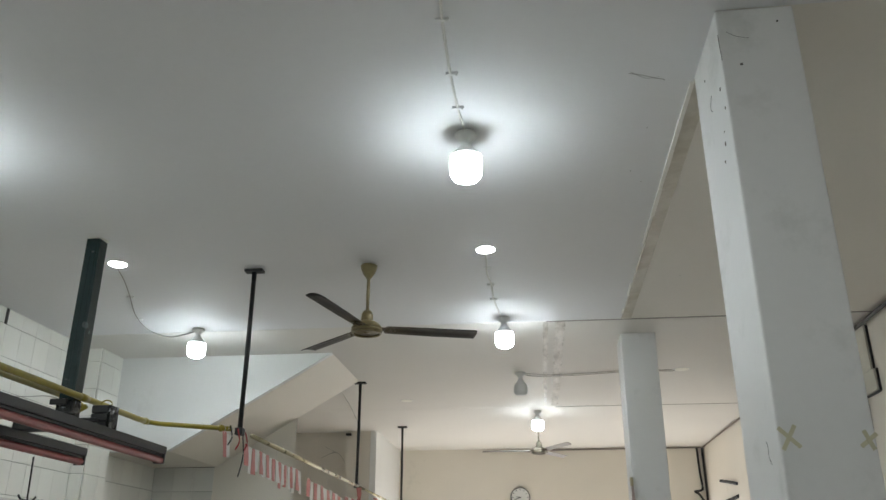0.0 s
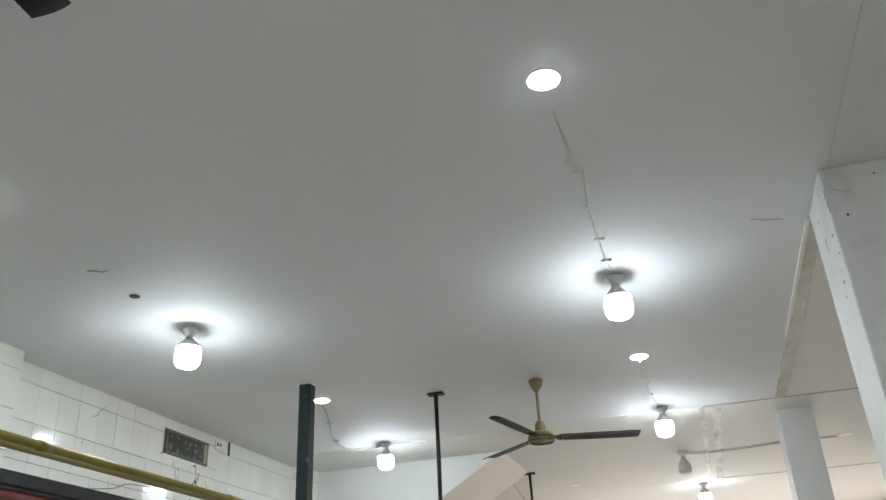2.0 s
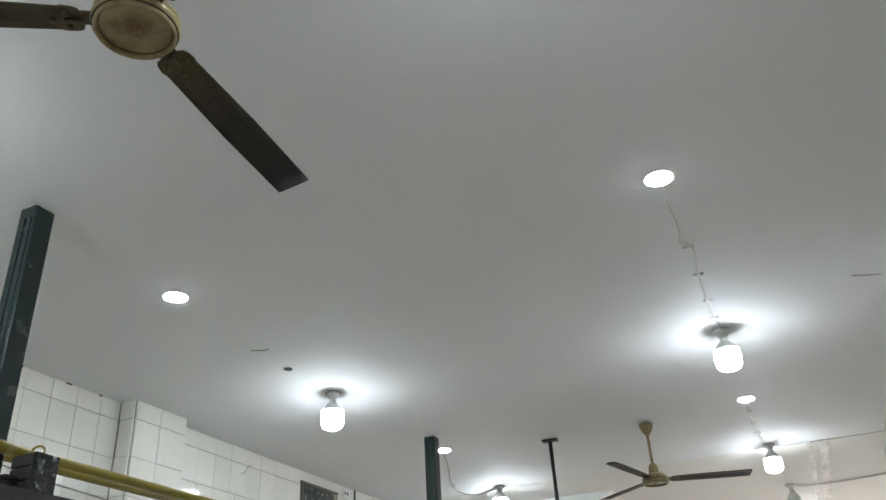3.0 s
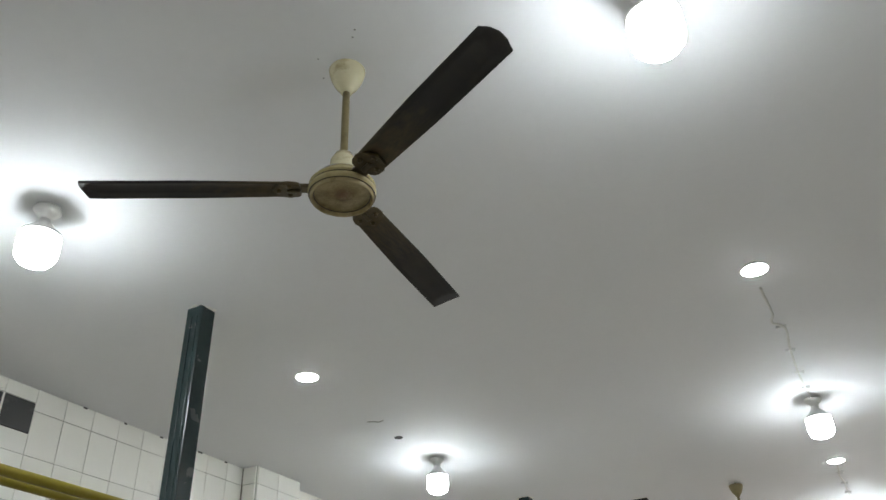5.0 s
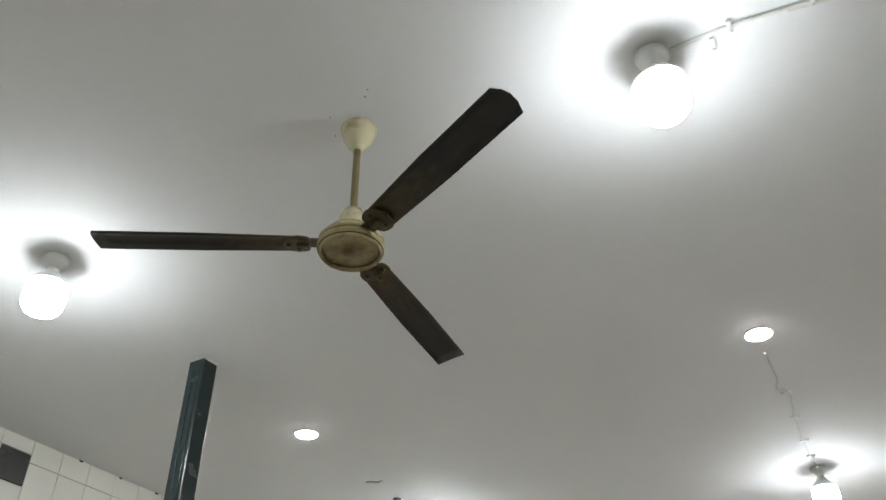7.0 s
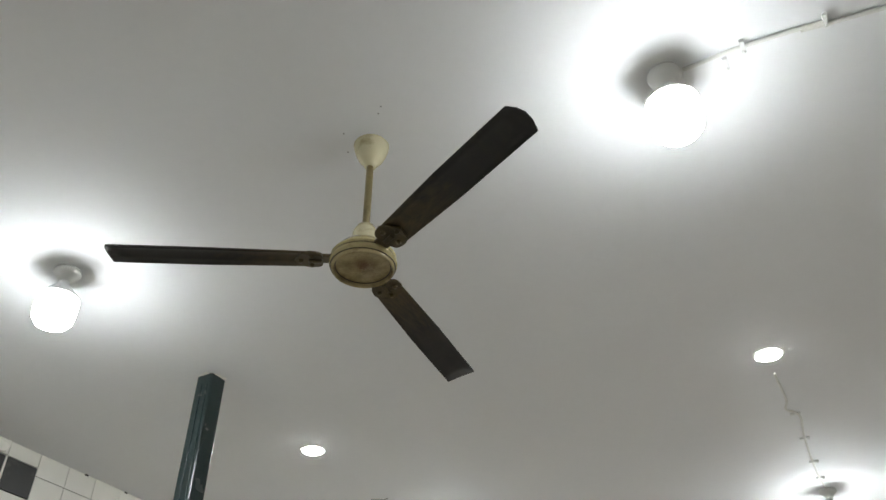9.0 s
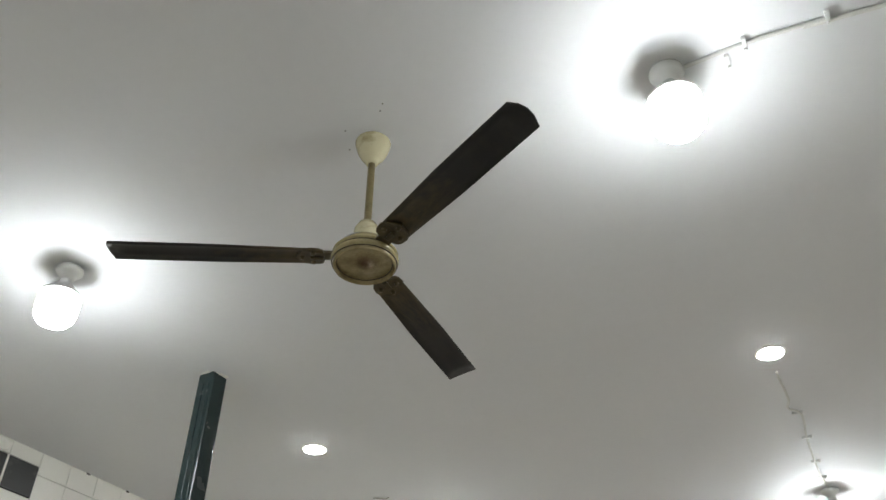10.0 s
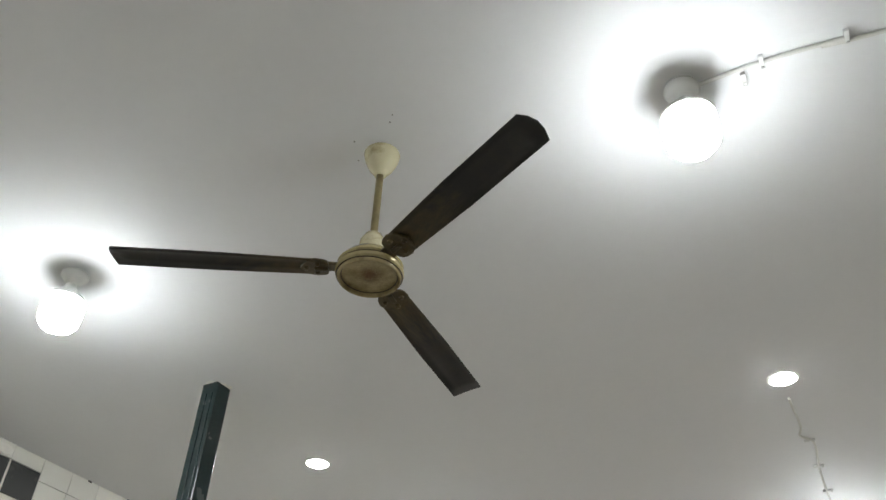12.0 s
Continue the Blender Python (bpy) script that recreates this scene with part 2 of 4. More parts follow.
def add_box(bm, x0, x1, y0, y1, z0, z1, bevel=0.0, m=None):
    r = bmesh.ops.create_cube(bm, size=1)
    vs = r["verts"]
    bmesh.ops.scale(bm, verts=vs, vec=(x1 - x0, y1 - y0, z1 - z0))
    bmesh.ops.translate(bm, verts=vs, vec=((x0 + x1) / 2, (y0 + y1) / 2, (z0 + z1) / 2))
    if m:
        bmesh.ops.transform(bm, verts=vs, matrix=m)
    if bevel:
        es = list({e for v in vs for e in v.link_edges})
        bmesh.ops.bevel(bm, geom=es, offset=bevel, segments=2, affect="EDGES", profile=0.5)
    return bm


def box(x0, x1, y0, y1, z0, z1, bevel=0.0, m=None):
    return add_box(bmesh.new(), x0, x1, y0, y1, z0, z1, bevel, m)


def add_lathe(bm, profile, n=32, x=0, y=0, z=0):
    """Turns a profile of (radius, height) round the z axis."""
    rings = []
    for r, h in profile:
        if r < 1e-5:
            rings.append([bm.verts.new((x, y, z + h))])
        else:
            rings.append([bm.verts.new((x + r * math.cos(2 * math.pi * i / n), y + r * math.sin(2 * math.pi * i / n), z + h)) for i in range(n)])
    for a, b in zip(rings, rings[1:]):
        for i in range(n):
            j = (i + 1) % n
            if len(a) == 1 and len(b) > 1:
                bm.faces.new((a[0], b[i], b[j]))
            elif len(b) == 1 and len(a) > 1:
                bm.faces.new((a[i], a[j], b[0]))
            elif len(a) > 1:
                bm.faces.new((a[i], a[j], b[j], b[i]))
    return bm


def lathe(profile, n=32, x=0, y=0, z=0):
    return add_lathe(bmesh.new(), profile, n, x, y, z)


def add_tube(bm, points, r, n=10, flat=1.0):
    """A tube along points; flat squeezes it upright."""
    pts = [Vector(p) for p in points]
    rings = []
    for i, p in enumerate(pts):
        d = (pts[min(i + 1, len(pts) - 1)] - pts[max(i - 1, 0)]).normalized()
        side = d.cross(Vector((0, 0, 1)))
        if side.length < 1e-3:
            side = Vector((1, 0, 0))
        side.normalize()
        up = side.cross(d).normalized()
        rings.append([bm.verts.new(p + side * r * math.cos(2 * math.pi * k / n) + up * r * flat * math.sin(2 * math.pi * k / n)) for k in range(n)])
    for a, b in zip(rings, rings[1:]):
        for i in range(n):
            j = (i + 1) % n
            bm.faces.new((a[i], a[j], b[j], b[i]))
    bm.faces.new(rings[0])
    bm.faces.new(rings[-1])
    return bm


def tube(points, r, n=10, flat=1.0):
    return add_tube(bmesh.new(), points, r, n, flat)


def bent(points, steps=6):
    """A smooth line through points."""
    pts = [Vector(p) for p in points]
    out = []
    for i in range(len(pts) - 1):
        p0, p1, p2, p3 = pts[max(i - 1, 0)], pts[i], pts[i + 1], pts[min(i + 2, len(pts) - 1)]
        for k in range(steps):
            t = k / steps
            out.append(0.5 * ((2 * p1) + (p2 - p0) * t + (2 * p0 - 5 * p1 + 4 * p2 - p3) * t * t + (3 * p1 - p0 - 3 * p2 + p3) * t ** 3))
    out.append(pts[-1])
    return out


def prism(poly, axis, a, b):
    """A polygon in the two other axes, drawn out along axis from a to b."""
    bm = bmesh.new()

    def at(p, v):
        return {"x": (v, p[0], p[1]), "y": (p[0], v, p[1]), "z": (p[0], p[1], v)}[axis]
    lo = [bm.verts.new(at(p, a)) for p in poly]
    hi = [bm.verts.new(at(p, b)) for p in poly]
    bm.faces.new(lo)
    bm.faces.new(hi)
    for i in range(len(poly)):
        j = (i + 1) % len(poly)
        bm.faces.new((lo[i], lo[j], hi[j], hi[i]))
    return bm


def structure(name, bm, material, label, category="wall"):
    return tagged(part(name, bm, material), label, category, kind="structure")


# ---- the room ----
bm = box(-4.0, 0.644, -6.0, 5.93, H, H + 0.2)
add_box(bm, 0.645, 2.6, -6.0, 2.334, H, H + 0.2)
ceiling = structure("ceiling", bm, CEIL, "grey white painted concrete ceiling slab of the workshop", "ceiling")
structure("ceiling_bay", box(0.645, 2.6, 2.335, 5.93, H, H + 0.2), CEILBAY, "cream tinted painted ceiling of the side bay", "ceiling")
bm = box(-4.0, 2.6, 5.936, 9.33, H, H + 0.2)
add_box(bm, -4.0, 2.6, 9.336, 12.9, H, H + 0.2)
structure("ceiling_far", bm, CEILFAR, "painted ceiling slabs tinted warm as by bounced daylight, with thin open joints", "ceiling")
structure("floor", box(-4.0, 2.6, -6.0, 12.9, -0.15, 0.0), FLOORT, "worn beige tiled workshop floor", "floor")
wall_left = structure("wall_left", box(-4.05, -3.812, -6.0, 12.9, 0.0, H + 0.1), GROUTPALE, "left wall faced with glazed white wall tiles in greyed grout")
structure("wall_right", box(2.4, 2.6, -6.0, 12.9, 0.0, H + 0.1), CREAM, "cream painted plaster wall with boards and cable runs")
structure("wall_front", box(-4.05, 2.6, -6.2, -6.0, 0.0, H + 0.1), WALLP, "plain white painted wall closing the workshop")
wb = box(-4.05, 2.6, 12.7, 12.9, 2.505, H + 0.1)
add_box(wb, -4.05, -2.19, 12.7, 12.9, 0, 2.505)
add_box(wb, 2.37, 2.6, 12.7, 12.9, 0, 2.505)
structure("wall_back", wb, CREAM, "cream plaster wall over a wide bright shop opening")

bm = box(0.604, 0.858, 2.335, 2.735, 0.0, H, 0.006)
column_1 = structure("column_1", bm, COLP, "square white painted concrete column with smudges and tape crosses", "column")
bm = box(0.636, 0.905, 6.33, 6.68, 0.0, H, 0.006)
column_2 = structure("column_2", bm, COLP, "white painted concrete column with a grey smudged head", "column")

# the stair above: side panel, sloping soffit, landing
SL = 0.587
structure("stair_panel", prism([(-3.80, H), (-1.79, H), (-3.17, H - 1.38 * SL), (-3.80, 2.575)], "y", 6.68, 6.74), WALLP, "white painted side of a staircase with a sloping lower edge", "stair")
structure("stair_soffit", prism([(-1.79, H), (-3.17, H - 1.38 * SL), (-3.8, 2.575), (-3.8, 2.68), (-3.2, 2.69), (-1.98, H)], "y", 6.742, 7.80), CREAM,
          "cream painted sloping underside of a staircase", "stair")
wu = structure("wall_under_stair", prism([(-3.19, 7.80), (-2.39, 7.80), (-2.46, 7.95), (-3.19, 7.95)], "z", 0.0, H), CREAM, "cream plaster wall below the stair soffit")
structure("wall_alcove", box(-3.8, -2.27, 10.87, 11.0, 0.0, H), CREAM, "grey shaded plaster wall of a deep alcove with cracks")
structure("wall_alcove_pier", box(-2.60, -2.275, 10.80, 10.866, 0.0, H), CREAM, "narrow plaster pier at the alcove edge")
structure("wall_side", box(-2.27, -2.19, 10.80, 12.7, 0.0, H), WALLP, "pale plaster return wall beside the shop opening")
wr = structure("wall_recess", box(-4.0, -3.19, 7.815, 7.95, 0.0, 2.70), GROUT, "tiled wall of the recess below the landing")

# brown-stained chamfer between the columns, where the slab meets the bay
bm = prism([(0.606, H + 0.001), (0.68, H + 0.001), (0.676, H - 0.003), (0.61, H - 0.008)], "y", 2.74, 5.92)
structure("trim", bm, SEAM, "rust-stained plaster seam along the ceiling between columns", "trim")
bm = bmesh.new()
y = 2.76
while y < 5.9:
    ln = random.uniform(0.1, 0.35)
    if random.random() < 0.5 or y < 4.1:
        w = random.uniform(0.009, 0.014) if y < 3.7 else random.uniform(0.004, 0.009)
        add_box(bm, 0.598 - w * 0.4, 0.598 + w, y, y + ln, H - random.uniform(0.009, 0.014), H)
    y += ln
structure("trim_lime", bm, LIME, "flaking white lime line on the ceiling seam", "trim")
# damp streaks along a seam of the far ceiling: two ragged strips of stained plaster
for nm, xa, wa in (("trim_seam", 0.045, 0.020), ("trim_seam_wide", 0.155, 0.036)):
    bm = bmesh.new()
    prev = None
    for i in range(81):
        y = 5.95 + 3.3 * i / 80
        a, b = xa - wa * random.uniform(0.7, 1.2), xa + wa * random.uniform(0.7, 1.2)
        row = [bm.verts.new(c) for c in ((a, y, H - .0025), (b, y, H - .0025), (b, y, H + .001), (a, y, H + .001))]
        if prev:
            for k in range(4):
                bm.faces.new((prev[k], prev[(k + 1) % 4], row[(k + 1) % 4], row[k]))
        prev = row
    structure(nm, bm, STAIN, "grey damp-stained plaster strip along a ceiling seam", "trim")


# ---- tiled faces ----
def tile_mesh(name, w, h, mat_, axis, side):
    """side: half the width of the upright joints."""
    bm = bmesh.new()
    g, t = 0.0013, 0.012
    if axis == "x":
        add_box(bm, 0, t, side, w - side, g, h - g)
    else:
        add_box(bm, side, w - side, -t, 0, g, h - g)
    bm.normal_update()
    top = [f for f in bm.faces if (f.normal.x > 0.9 if axis == "x" else f.normal.y < -0.9)]
    bmesh.ops.bevel(bm, geom=[e for f in top for e in f.edges], offset=0.0016, segments=1, affect="EDGES")
    me = bpy.data.meshes.new(name)
    bm.to_mesh(me)
    bm.free()
    me.materials.append(mat_)
    return me


MESHES = {}


def lay(parent, name, axis, fixed, a0, a1, z0, z1, mat_, skip=None):
    """One tile as an object; its face stands 12 mm proud of the fixed plane. Uneven by a millimetre."""
    side = 0.0005 if axis == "x" and fixed < -3.8 and a0 > 2.7 else 0.0013
    key = (mat_.name, axis, round(a1 - a0, 3), round(z1 - z0, 3), side)
    if key not in MESHES:
        MESHES[key] = tile_mesh(name, a1 - a0, z1 - z0, mat_, axis, side)
    o = new(name, MESHES[key])
    j = random.uniform(-0.0012, 0.0012)
    o.location = (fixed + j, a0, z0) if axis == "x" else (a0, fixed + j, z0)
    tilt = random.uniform(-0.12, 0.12)
    o.rotation_euler = (0, radians(tilt), radians(random.uniform(-0.15, 0.15))) if axis == "x" else (radians(tilt), 0, 0)
    o.parent = parent
    return o


ROWS_Z = [H] + [3.275 - 0.229 * i for i in range(7)]
PITCH = 0.181
VENT = (4.315, 4.87, 3.14, 3.30)


def clear(a0, a1, z0, z1):
    return a1 < VENT[0] + .02 or a0 > VENT[1] - .02 or z1 < VENT[2] + .02 or z0 > VENT[3] - .02


cols = [0.670 + PITCH * i for i in range(-3, 41)]
for a in cols:
    if a > 7.8 or 2.30 < a + PITCH / 2 < 2.73:
        continue
    for k in range(len(ROWS_Z) - 1):
        z1, z0 = ROWS_Z[k], ROWS_Z[k + 1]
        b = min(a + PITCH, 7.81)
        if not clear(a, b, z0, z1):
            continue
        if a < 0.66 and k < 2:
            if k == 0:
                lay(wall_left, "tile", "x", -3.812, a, b, 3.316, H, TILE)
                lay(wall_left, "tile", "x", -3.812, a, b, 3.154, 3.314, TILEDARK)
                lay(wall_left, "tile", "x", -3.812, a, b, z0 - 0.229, 3.152, TILE)
            continue
        lay(wall_left, "tile", "x", -3.812, a, b, z0, z1, TILE)
ya = max(c for c in cols if c <= VENT[0] + 0.02 - PITCH * 0 and c + PITCH > VENT[0] + 0.0)
yb = min(c + PITCH for c in cols if c + PITCH >= VENT[1] - 0.02)
n = round((yb - ya) / PITCH)
for i in range(n):
    a, b = ya + i * PITCH, ya + (i + 1) * PITCH
    lay(wall_left, "tile", "x", -3.812, a, b, VENT[3] + 0.008, H, TILE)
    lay(wall_left, "tile", "x", -3.812, a, b, ROWS_Z[2], VENT[2] - 0.012, TILE)
if VENT[0] - ya > 0.03:
    lay(wall_left, "tile", "x", -3.812, ya, VENT[0] - 0.004, VENT[2] - 0.012, VENT[3] + 0.008, TILE)
if yb - VENT[1] > 0.03:
    lay(wall_left, "tile", "x", -3.812, VENT[1] + 0.004, yb, VENT[2] - 0.012, VENT[3] + 0.008, TILE)
# the two tiled pilasters
pil = structure("wall_pilaster", box(-3.81, -3.692, 2.285, 2.745, 0, H), GROUTPALE, "tiled pilaster standing proud of the wall")
pil2 = structure("wall_corner_pilaster", box(-3.81, -3.692, 6.33, 6.68, 0, H), GROUTPALE, "tiled corner pilaster under the stair")
for p, y0, y1 in ((pil, 2.29, 2.74), (pil2, 6.335, 6.675)):
    mid = y0 + 0.21
    for k in range(len(ROWS_Z) - 1):
        for a, b in ((y0, mid), (mid, y1)):
            lay(p, "tile", "x", -3.692, a, b, ROWS_Z[k + 1], ROWS_Z[k], TILE)
        lay(p, "tile", "y", y0 - 0.005, -3.80, -3.69, ROWS_Z[k + 1], ROWS_Z[k], TILE)
for i in range(3):
    for k in range(3):
        lay(wr, "tile", "y", 7.815, -3.80 + i * 0.2033, -3.80 + (i + 1) * 0.2033, 2.575 - (k + 1) * 0.2265, 2.575 - k * 0.2265, TILEGREY)
# rows below and behind, joined
bm = bmesh.new()
for i in range(-36, 41):
    a = 0.670 + PITCH * i
    for k in range(0, 15):
        z1 = ROWS_Z[-1] - 0.229 * k if i >= -3 else H - 0.229 * k - 0.002
        z0 = max(z1 - 0.229, 0.0)
        if z1 < 0.02 or a > 7.6:
            continue
        x0, x1, y0, y1 = -3.812, -3.80, a + 0.002, a + PITCH - 0.002
        v = [bm.verts.new(c) for c in ((x1, y0, z0 + .002), (x1, y1, z0 + .002), (x1, y1, z1 - .002), (x1, y0, z1 - .002), (x0, y0, z0 + .002), (x0, y1, z0 + .002), (x0, y1, z1 - .002), (x0, y0, z1 - .002))]
        for f in ((0, 1, 2, 3), (0, 4, 5, 1), (1, 5, 6, 2), (2, 6, 7, 3), (3, 7, 4, 0)):
            bm.faces.new([v[q] for q in f])
o = part("tile_field", bm, TILE, wall_left)
o["kind"] = "stuff"

# vent window high in the tiled wall
vent = empty("vent_window", -3.81, 4.59, 3.14)
tagged(vent, "small dusty dark vent window with three panes in the tiled wall", "window")
y0, y1, z0, z1 = VENT
bm = bmesh.new()
add_box(bm, 0.0, 0.016, y0 - 4.59, y0 - 4.59 + 0.018, 0, 0.16)
add_box(bm, 0.0, 0.016, y1 - 4.59 - 0.018, y1 - 4.59, 0, 0.16)
add_box(bm, 0.0, 0.017, y0 - 4.59, y1 - 4.59, -0.012, 0.012)
add_box(bm, 0.0, 0.022, y0 - 4.61, y1 - 4.59, 0.148, 0.168)
part("frame", bm, GRIME, vent, "grimy grey frame")
for k in range(3):
    a = y0 - 4.59 + 0.02 + k * 0.172
    part("pane", box(0.001, 0.006, a, a + 0.166, 0.012, 0.148), GRILL, vent)
    part("mullion", box(0.002, 0.013, a + 0.167, a + 0.173, 0.012, 0.148), GRIME, vent)
part("reveal", box(0.002, 0.02, y1 - 4.59 - 0.06, y1 - 4.59 - 0.02, 0.0, 0.15), RUST, vent, "brown stained reveal")
# damage beside the vent: chipped tile, a socket, a crack
sock = tagged(part("wall_socket", box(-3.80, -3.786, 4.96, 5.09, 3.285, 3.365, 0.004), WALLP), "old painted-over socket plate on the tiled wall", "socket")
for yy in (4.99, 5.03):
    part("hole", box(-3.787, -3.7845, yy - .01, yy + .01, 3.315, 3.34), SOOT, sock)
tagged(part("tile_chip", box(-3.80, -3.797, 5.165, 5.195, 3.272, 3.387), SOOT), "dark gap where a tile strip is missing", "gap", kind="structure")


def crack(name, pts, r, mat_=SOOT, label="thin dark crack in the plaster"):
    return tagged(part(name, tube(bent(pts, 4), r, 5), mat_), label, "crack", kind="structure")


for y0_, z0_, ln, lean, r in ((4.72, 3.12, 0.14, -0.25, .0022), (4.78, 3.06, 0.17, -0.5, .0028), (4.74, 3.00, 0.12, 0.3, .0020), (4.70, 2.95, 0.20, -0.15, .0016), (4.66, 2.80, 0.17, -0.3, .0022),
                              (4.42, 3.10, 0.22, 0.35, .0012), (4.52, 3.02, 0.12, -0.2, .0014), (4.86, 3.02, 0.10, 0.9, .0014), (3.62, 3.30, 0.10, -1.4, .0016), (4.36, 2.98, 0.24, 0.25, .0010)):
    pts, yy, zz = [], y0_, z0_
    for k in range(6):
        pts.append((-3.7995, yy, zz))
        yy += lean * ln / 5 + random.uniform(-.014, .014)
        zz -= ln / 5
    crack("crack_wall", pts, r, GRIME, "thin grimy dribble on the white tiles")
for (yy, zz, s) in ((4.73, 2.985, .016), (4.705, 2.965, .009), (4.76, 3.01, .008), (4.42, 3.06, .005), (4.70, 3.10, .010), (3.45, 3.02, .006), (4.28, 3.12, .008), (4.50, 3.04, .009), (4.63, 2.66, .010)):
    n = random.randint(7, 10)
    bm = bmesh.new()
    ring = [(s * random.uniform(.45, 1.15) * math.cos(k * 6.283 / n), s * random.uniform(.45, 1.3) * math.sin(k * 6.283 / n)) for k in range(n)]
    lo, hi = [[bm.verts.new((-3.8005 + dx, yy + u, zz + v)) for u, v in ring] for dx in (0.0, 0.0022)]
    bm.faces.new(hi)
    for k in range(n):
        bm.faces.new((lo[k], lo[(k + 1) % n], hi[(k + 1) % n], hi[k]))
    tagged(part("wall_mark", bm, SOOT), "dark chip in the white tile", "mark", kind="structure")
# broken plaster where the tiling meets the ceiling
for yc, zc, w, h in ((0.43, 3.347, 0.085, 0.042),):
    bm = bmesh.new()
    ring = [(w * random.uniform(.6, 1) * math.cos(k * 0.6981), h * random.uniform(.6, 1) * math.sin(k * 0.6981)) for k in range(9)]
    lo, hi = [[bm.verts.new((-3.7985 + dx, yc + u * f, zc + v * f)) for u, v in ring] for dx, f in ((0.0, 1.0), (0.008, 0.8))]
    bm.faces.new(hi)
    for k in range(9):
        bm.faces.new((lo[k], lo[(k + 1) % 9], hi[(k + 1) % 9], hi[k]))
    tagged(part("plaster_patch", bm, LIME), "rough grey plaster patch above the tiles", "patch", kind="structure")
for yc, w in ((0.965, 0.012), (1.25, 0.01), (1.53, 0.012), (1.86, 0.02), (2.1, 0.012)):
    tagged(part("joint_dirt", box(-3.7995, -3.797, yc - w, yc + w, H - 0.009, H - 0.001), SOOT), "dark crumbled joint at the ceiling edge", "mark", kind="structure")
tagged(part("joint_filler", box(-3.8005, -3.7965, 0.480, 0.491, 3.154, 3.314, 0.001), LIME), "pale smeared filler between dark tiles", "filler", kind="structure")
structure("corner_strip", prism([(-3.799, 2.268), (-3.790, 2.274), (-3.790, 2.277), (-3.799, 2.277)], "z", 2.0, H), GROUT, "thin dark strip down the corner beside the tiled pilaster", "gap")
tagged(part("wall_cable", tube(bent([(-3.787, 3.0, 2.66), (-3.787, 3.58, 2.752), (-3.787, 3.8, 2.79), (-3.787, 3.94, 2.84), (-3.787, 4.25, 2.86)]), 0.0035, 6), GREYCABLE), "thin grey wire sagging along the tiled wall", "cable")
tagged(part("wall_cable", tube(bent([(-3.787, 5.0, 2.72), (-3.787, 5.27, 2.77), (-3.787, 5.6, 2.835), (-3.787, 5.83, 2.884), (-3.787, 6.2, 2.90)]), 0.0035, 6), GREYCABLE), "thin grey wire sagging along the tiled wall", "cable")
tagged(part("wall_cable", tube(bent([(-3.786, 0.2, 2.70), (-3.786, 0.75, 2.80), (-3.786, 0.98, 2.89), (-3.786, 1.75, 2.83), (-3.786, 2.25, 2.80)]), 0.004, 6), GREYCABLE), "thin grey wire sagging along the tiled wall", "cable")


# ---- lamps ----
def bulb(x, y, lit=True):
    t = empty("ceiling_bulb", x, y, H)
    tagged(t, "large lit white bulb in a ceiling lamp holder" if lit else "unlit dusty grey bulb in a ceiling lamp holder", "lamp", "ceiling bulbs")
    part("base", lathe([(0, -0.002), (0.046, -0.002), (0.048, -0.012), (0.040, -0.024), (0.026, -0.032), (0.024, -0.05), (0, -0.05)], 28), WHITEPL if lit else GREYPL, t, "round white holder", True)
    part("body", lathe([(0.019, -0.048), (0.022, -0.062), (0.034, -0.076), (0.048, -0.092), (0.061, -0.105), (0.070, -0.114), (0.0715, -0.119), (0.068, -0.121)] if lit else
                       [(0.019, -0.048), (0.022, -0.08), (0.032, -0.095), (0.050, -0.12), (0.056, -0.14)], 32), WHITEPL if lit else GREYPL, t, "tapering bulb collar", True)
    if lit:
        part("globe", lathe([(0.0665, -0.120), (0.0695, -0.130), (0.0695, -0.178), (0.066, -0.203), (0.053, -0.221), (0.031, -0.231), (0, -0.234)], 36), GLOBE, t, "glowing white globe", True)
    else:
        part("globe", lathe([(0.056, -0.14), (0.059, -0.165), (0.058, -0.195), (0.049, -0.218), (0.028, -0.230), (0, -0.234)], 32), GREYPL, t, "dull grey globe", True)
    if not lit:
        t.scale = (1.1, 1.1, 0.95)
    return t


# the two bulbs at y -3.4 are unseen, added to lift the ambient light
for x, y in ((-0.305, 3.062), (-0.263, 5.805), (-2.645, 5.843), (-2.622, 2.81), (-0.314, -0.305), (-2.437, -0.405), (-0.043, 9.58), (-0.36, -3.4), (-2.5, -3.4)):
    bulb(x, y)
bulb(-0.19, 7.60, False)


def downlight(x, y, lit=True):
    t = empty("downlight", x, y, H)
    tagged(t, "round recessed ceiling downlight, switched on" if lit else "round recessed ceiling downlight, switched off", "lamp", "downlights")
    k = 1.0 if lit else 1.25
    part("rim", lathe([(r * k, z) for r, z in ((0.054, 0), (0.062, -0.001), (0.062, -0.003), (0.056, -0.005), (0.052, -0.004))], 36), WHITEPL, t, "", True)
    part("diffuser", lathe([(r * k, z) for r, z in ((0, -0.0095), (0.02, -0.0092), (0.040, -0.0085), (0.048, -0.0070), (0.0515, -0.0050), (0.0525, -0.0035))], 36), PANEL if lit else OFFPANEL, t, "glowing white disc" if lit else "pale dull disc")
    return t


# the four at y -1.9 and -4.9 are unseen, added as fill light
for x, y in ((-0.308, 4.42), (-2.58, 4.41), (-0.33, 1.358), (-2.548, 1.272), (-0.33, -1.9), (-2.58, -1.9), (-0.33, -4.9), (-2.58, -4.9)):
    downlight(x, y)
for x, y in ((1.308, 7.61), (-1.465, 8.80)):
    downlight(x, y, False)


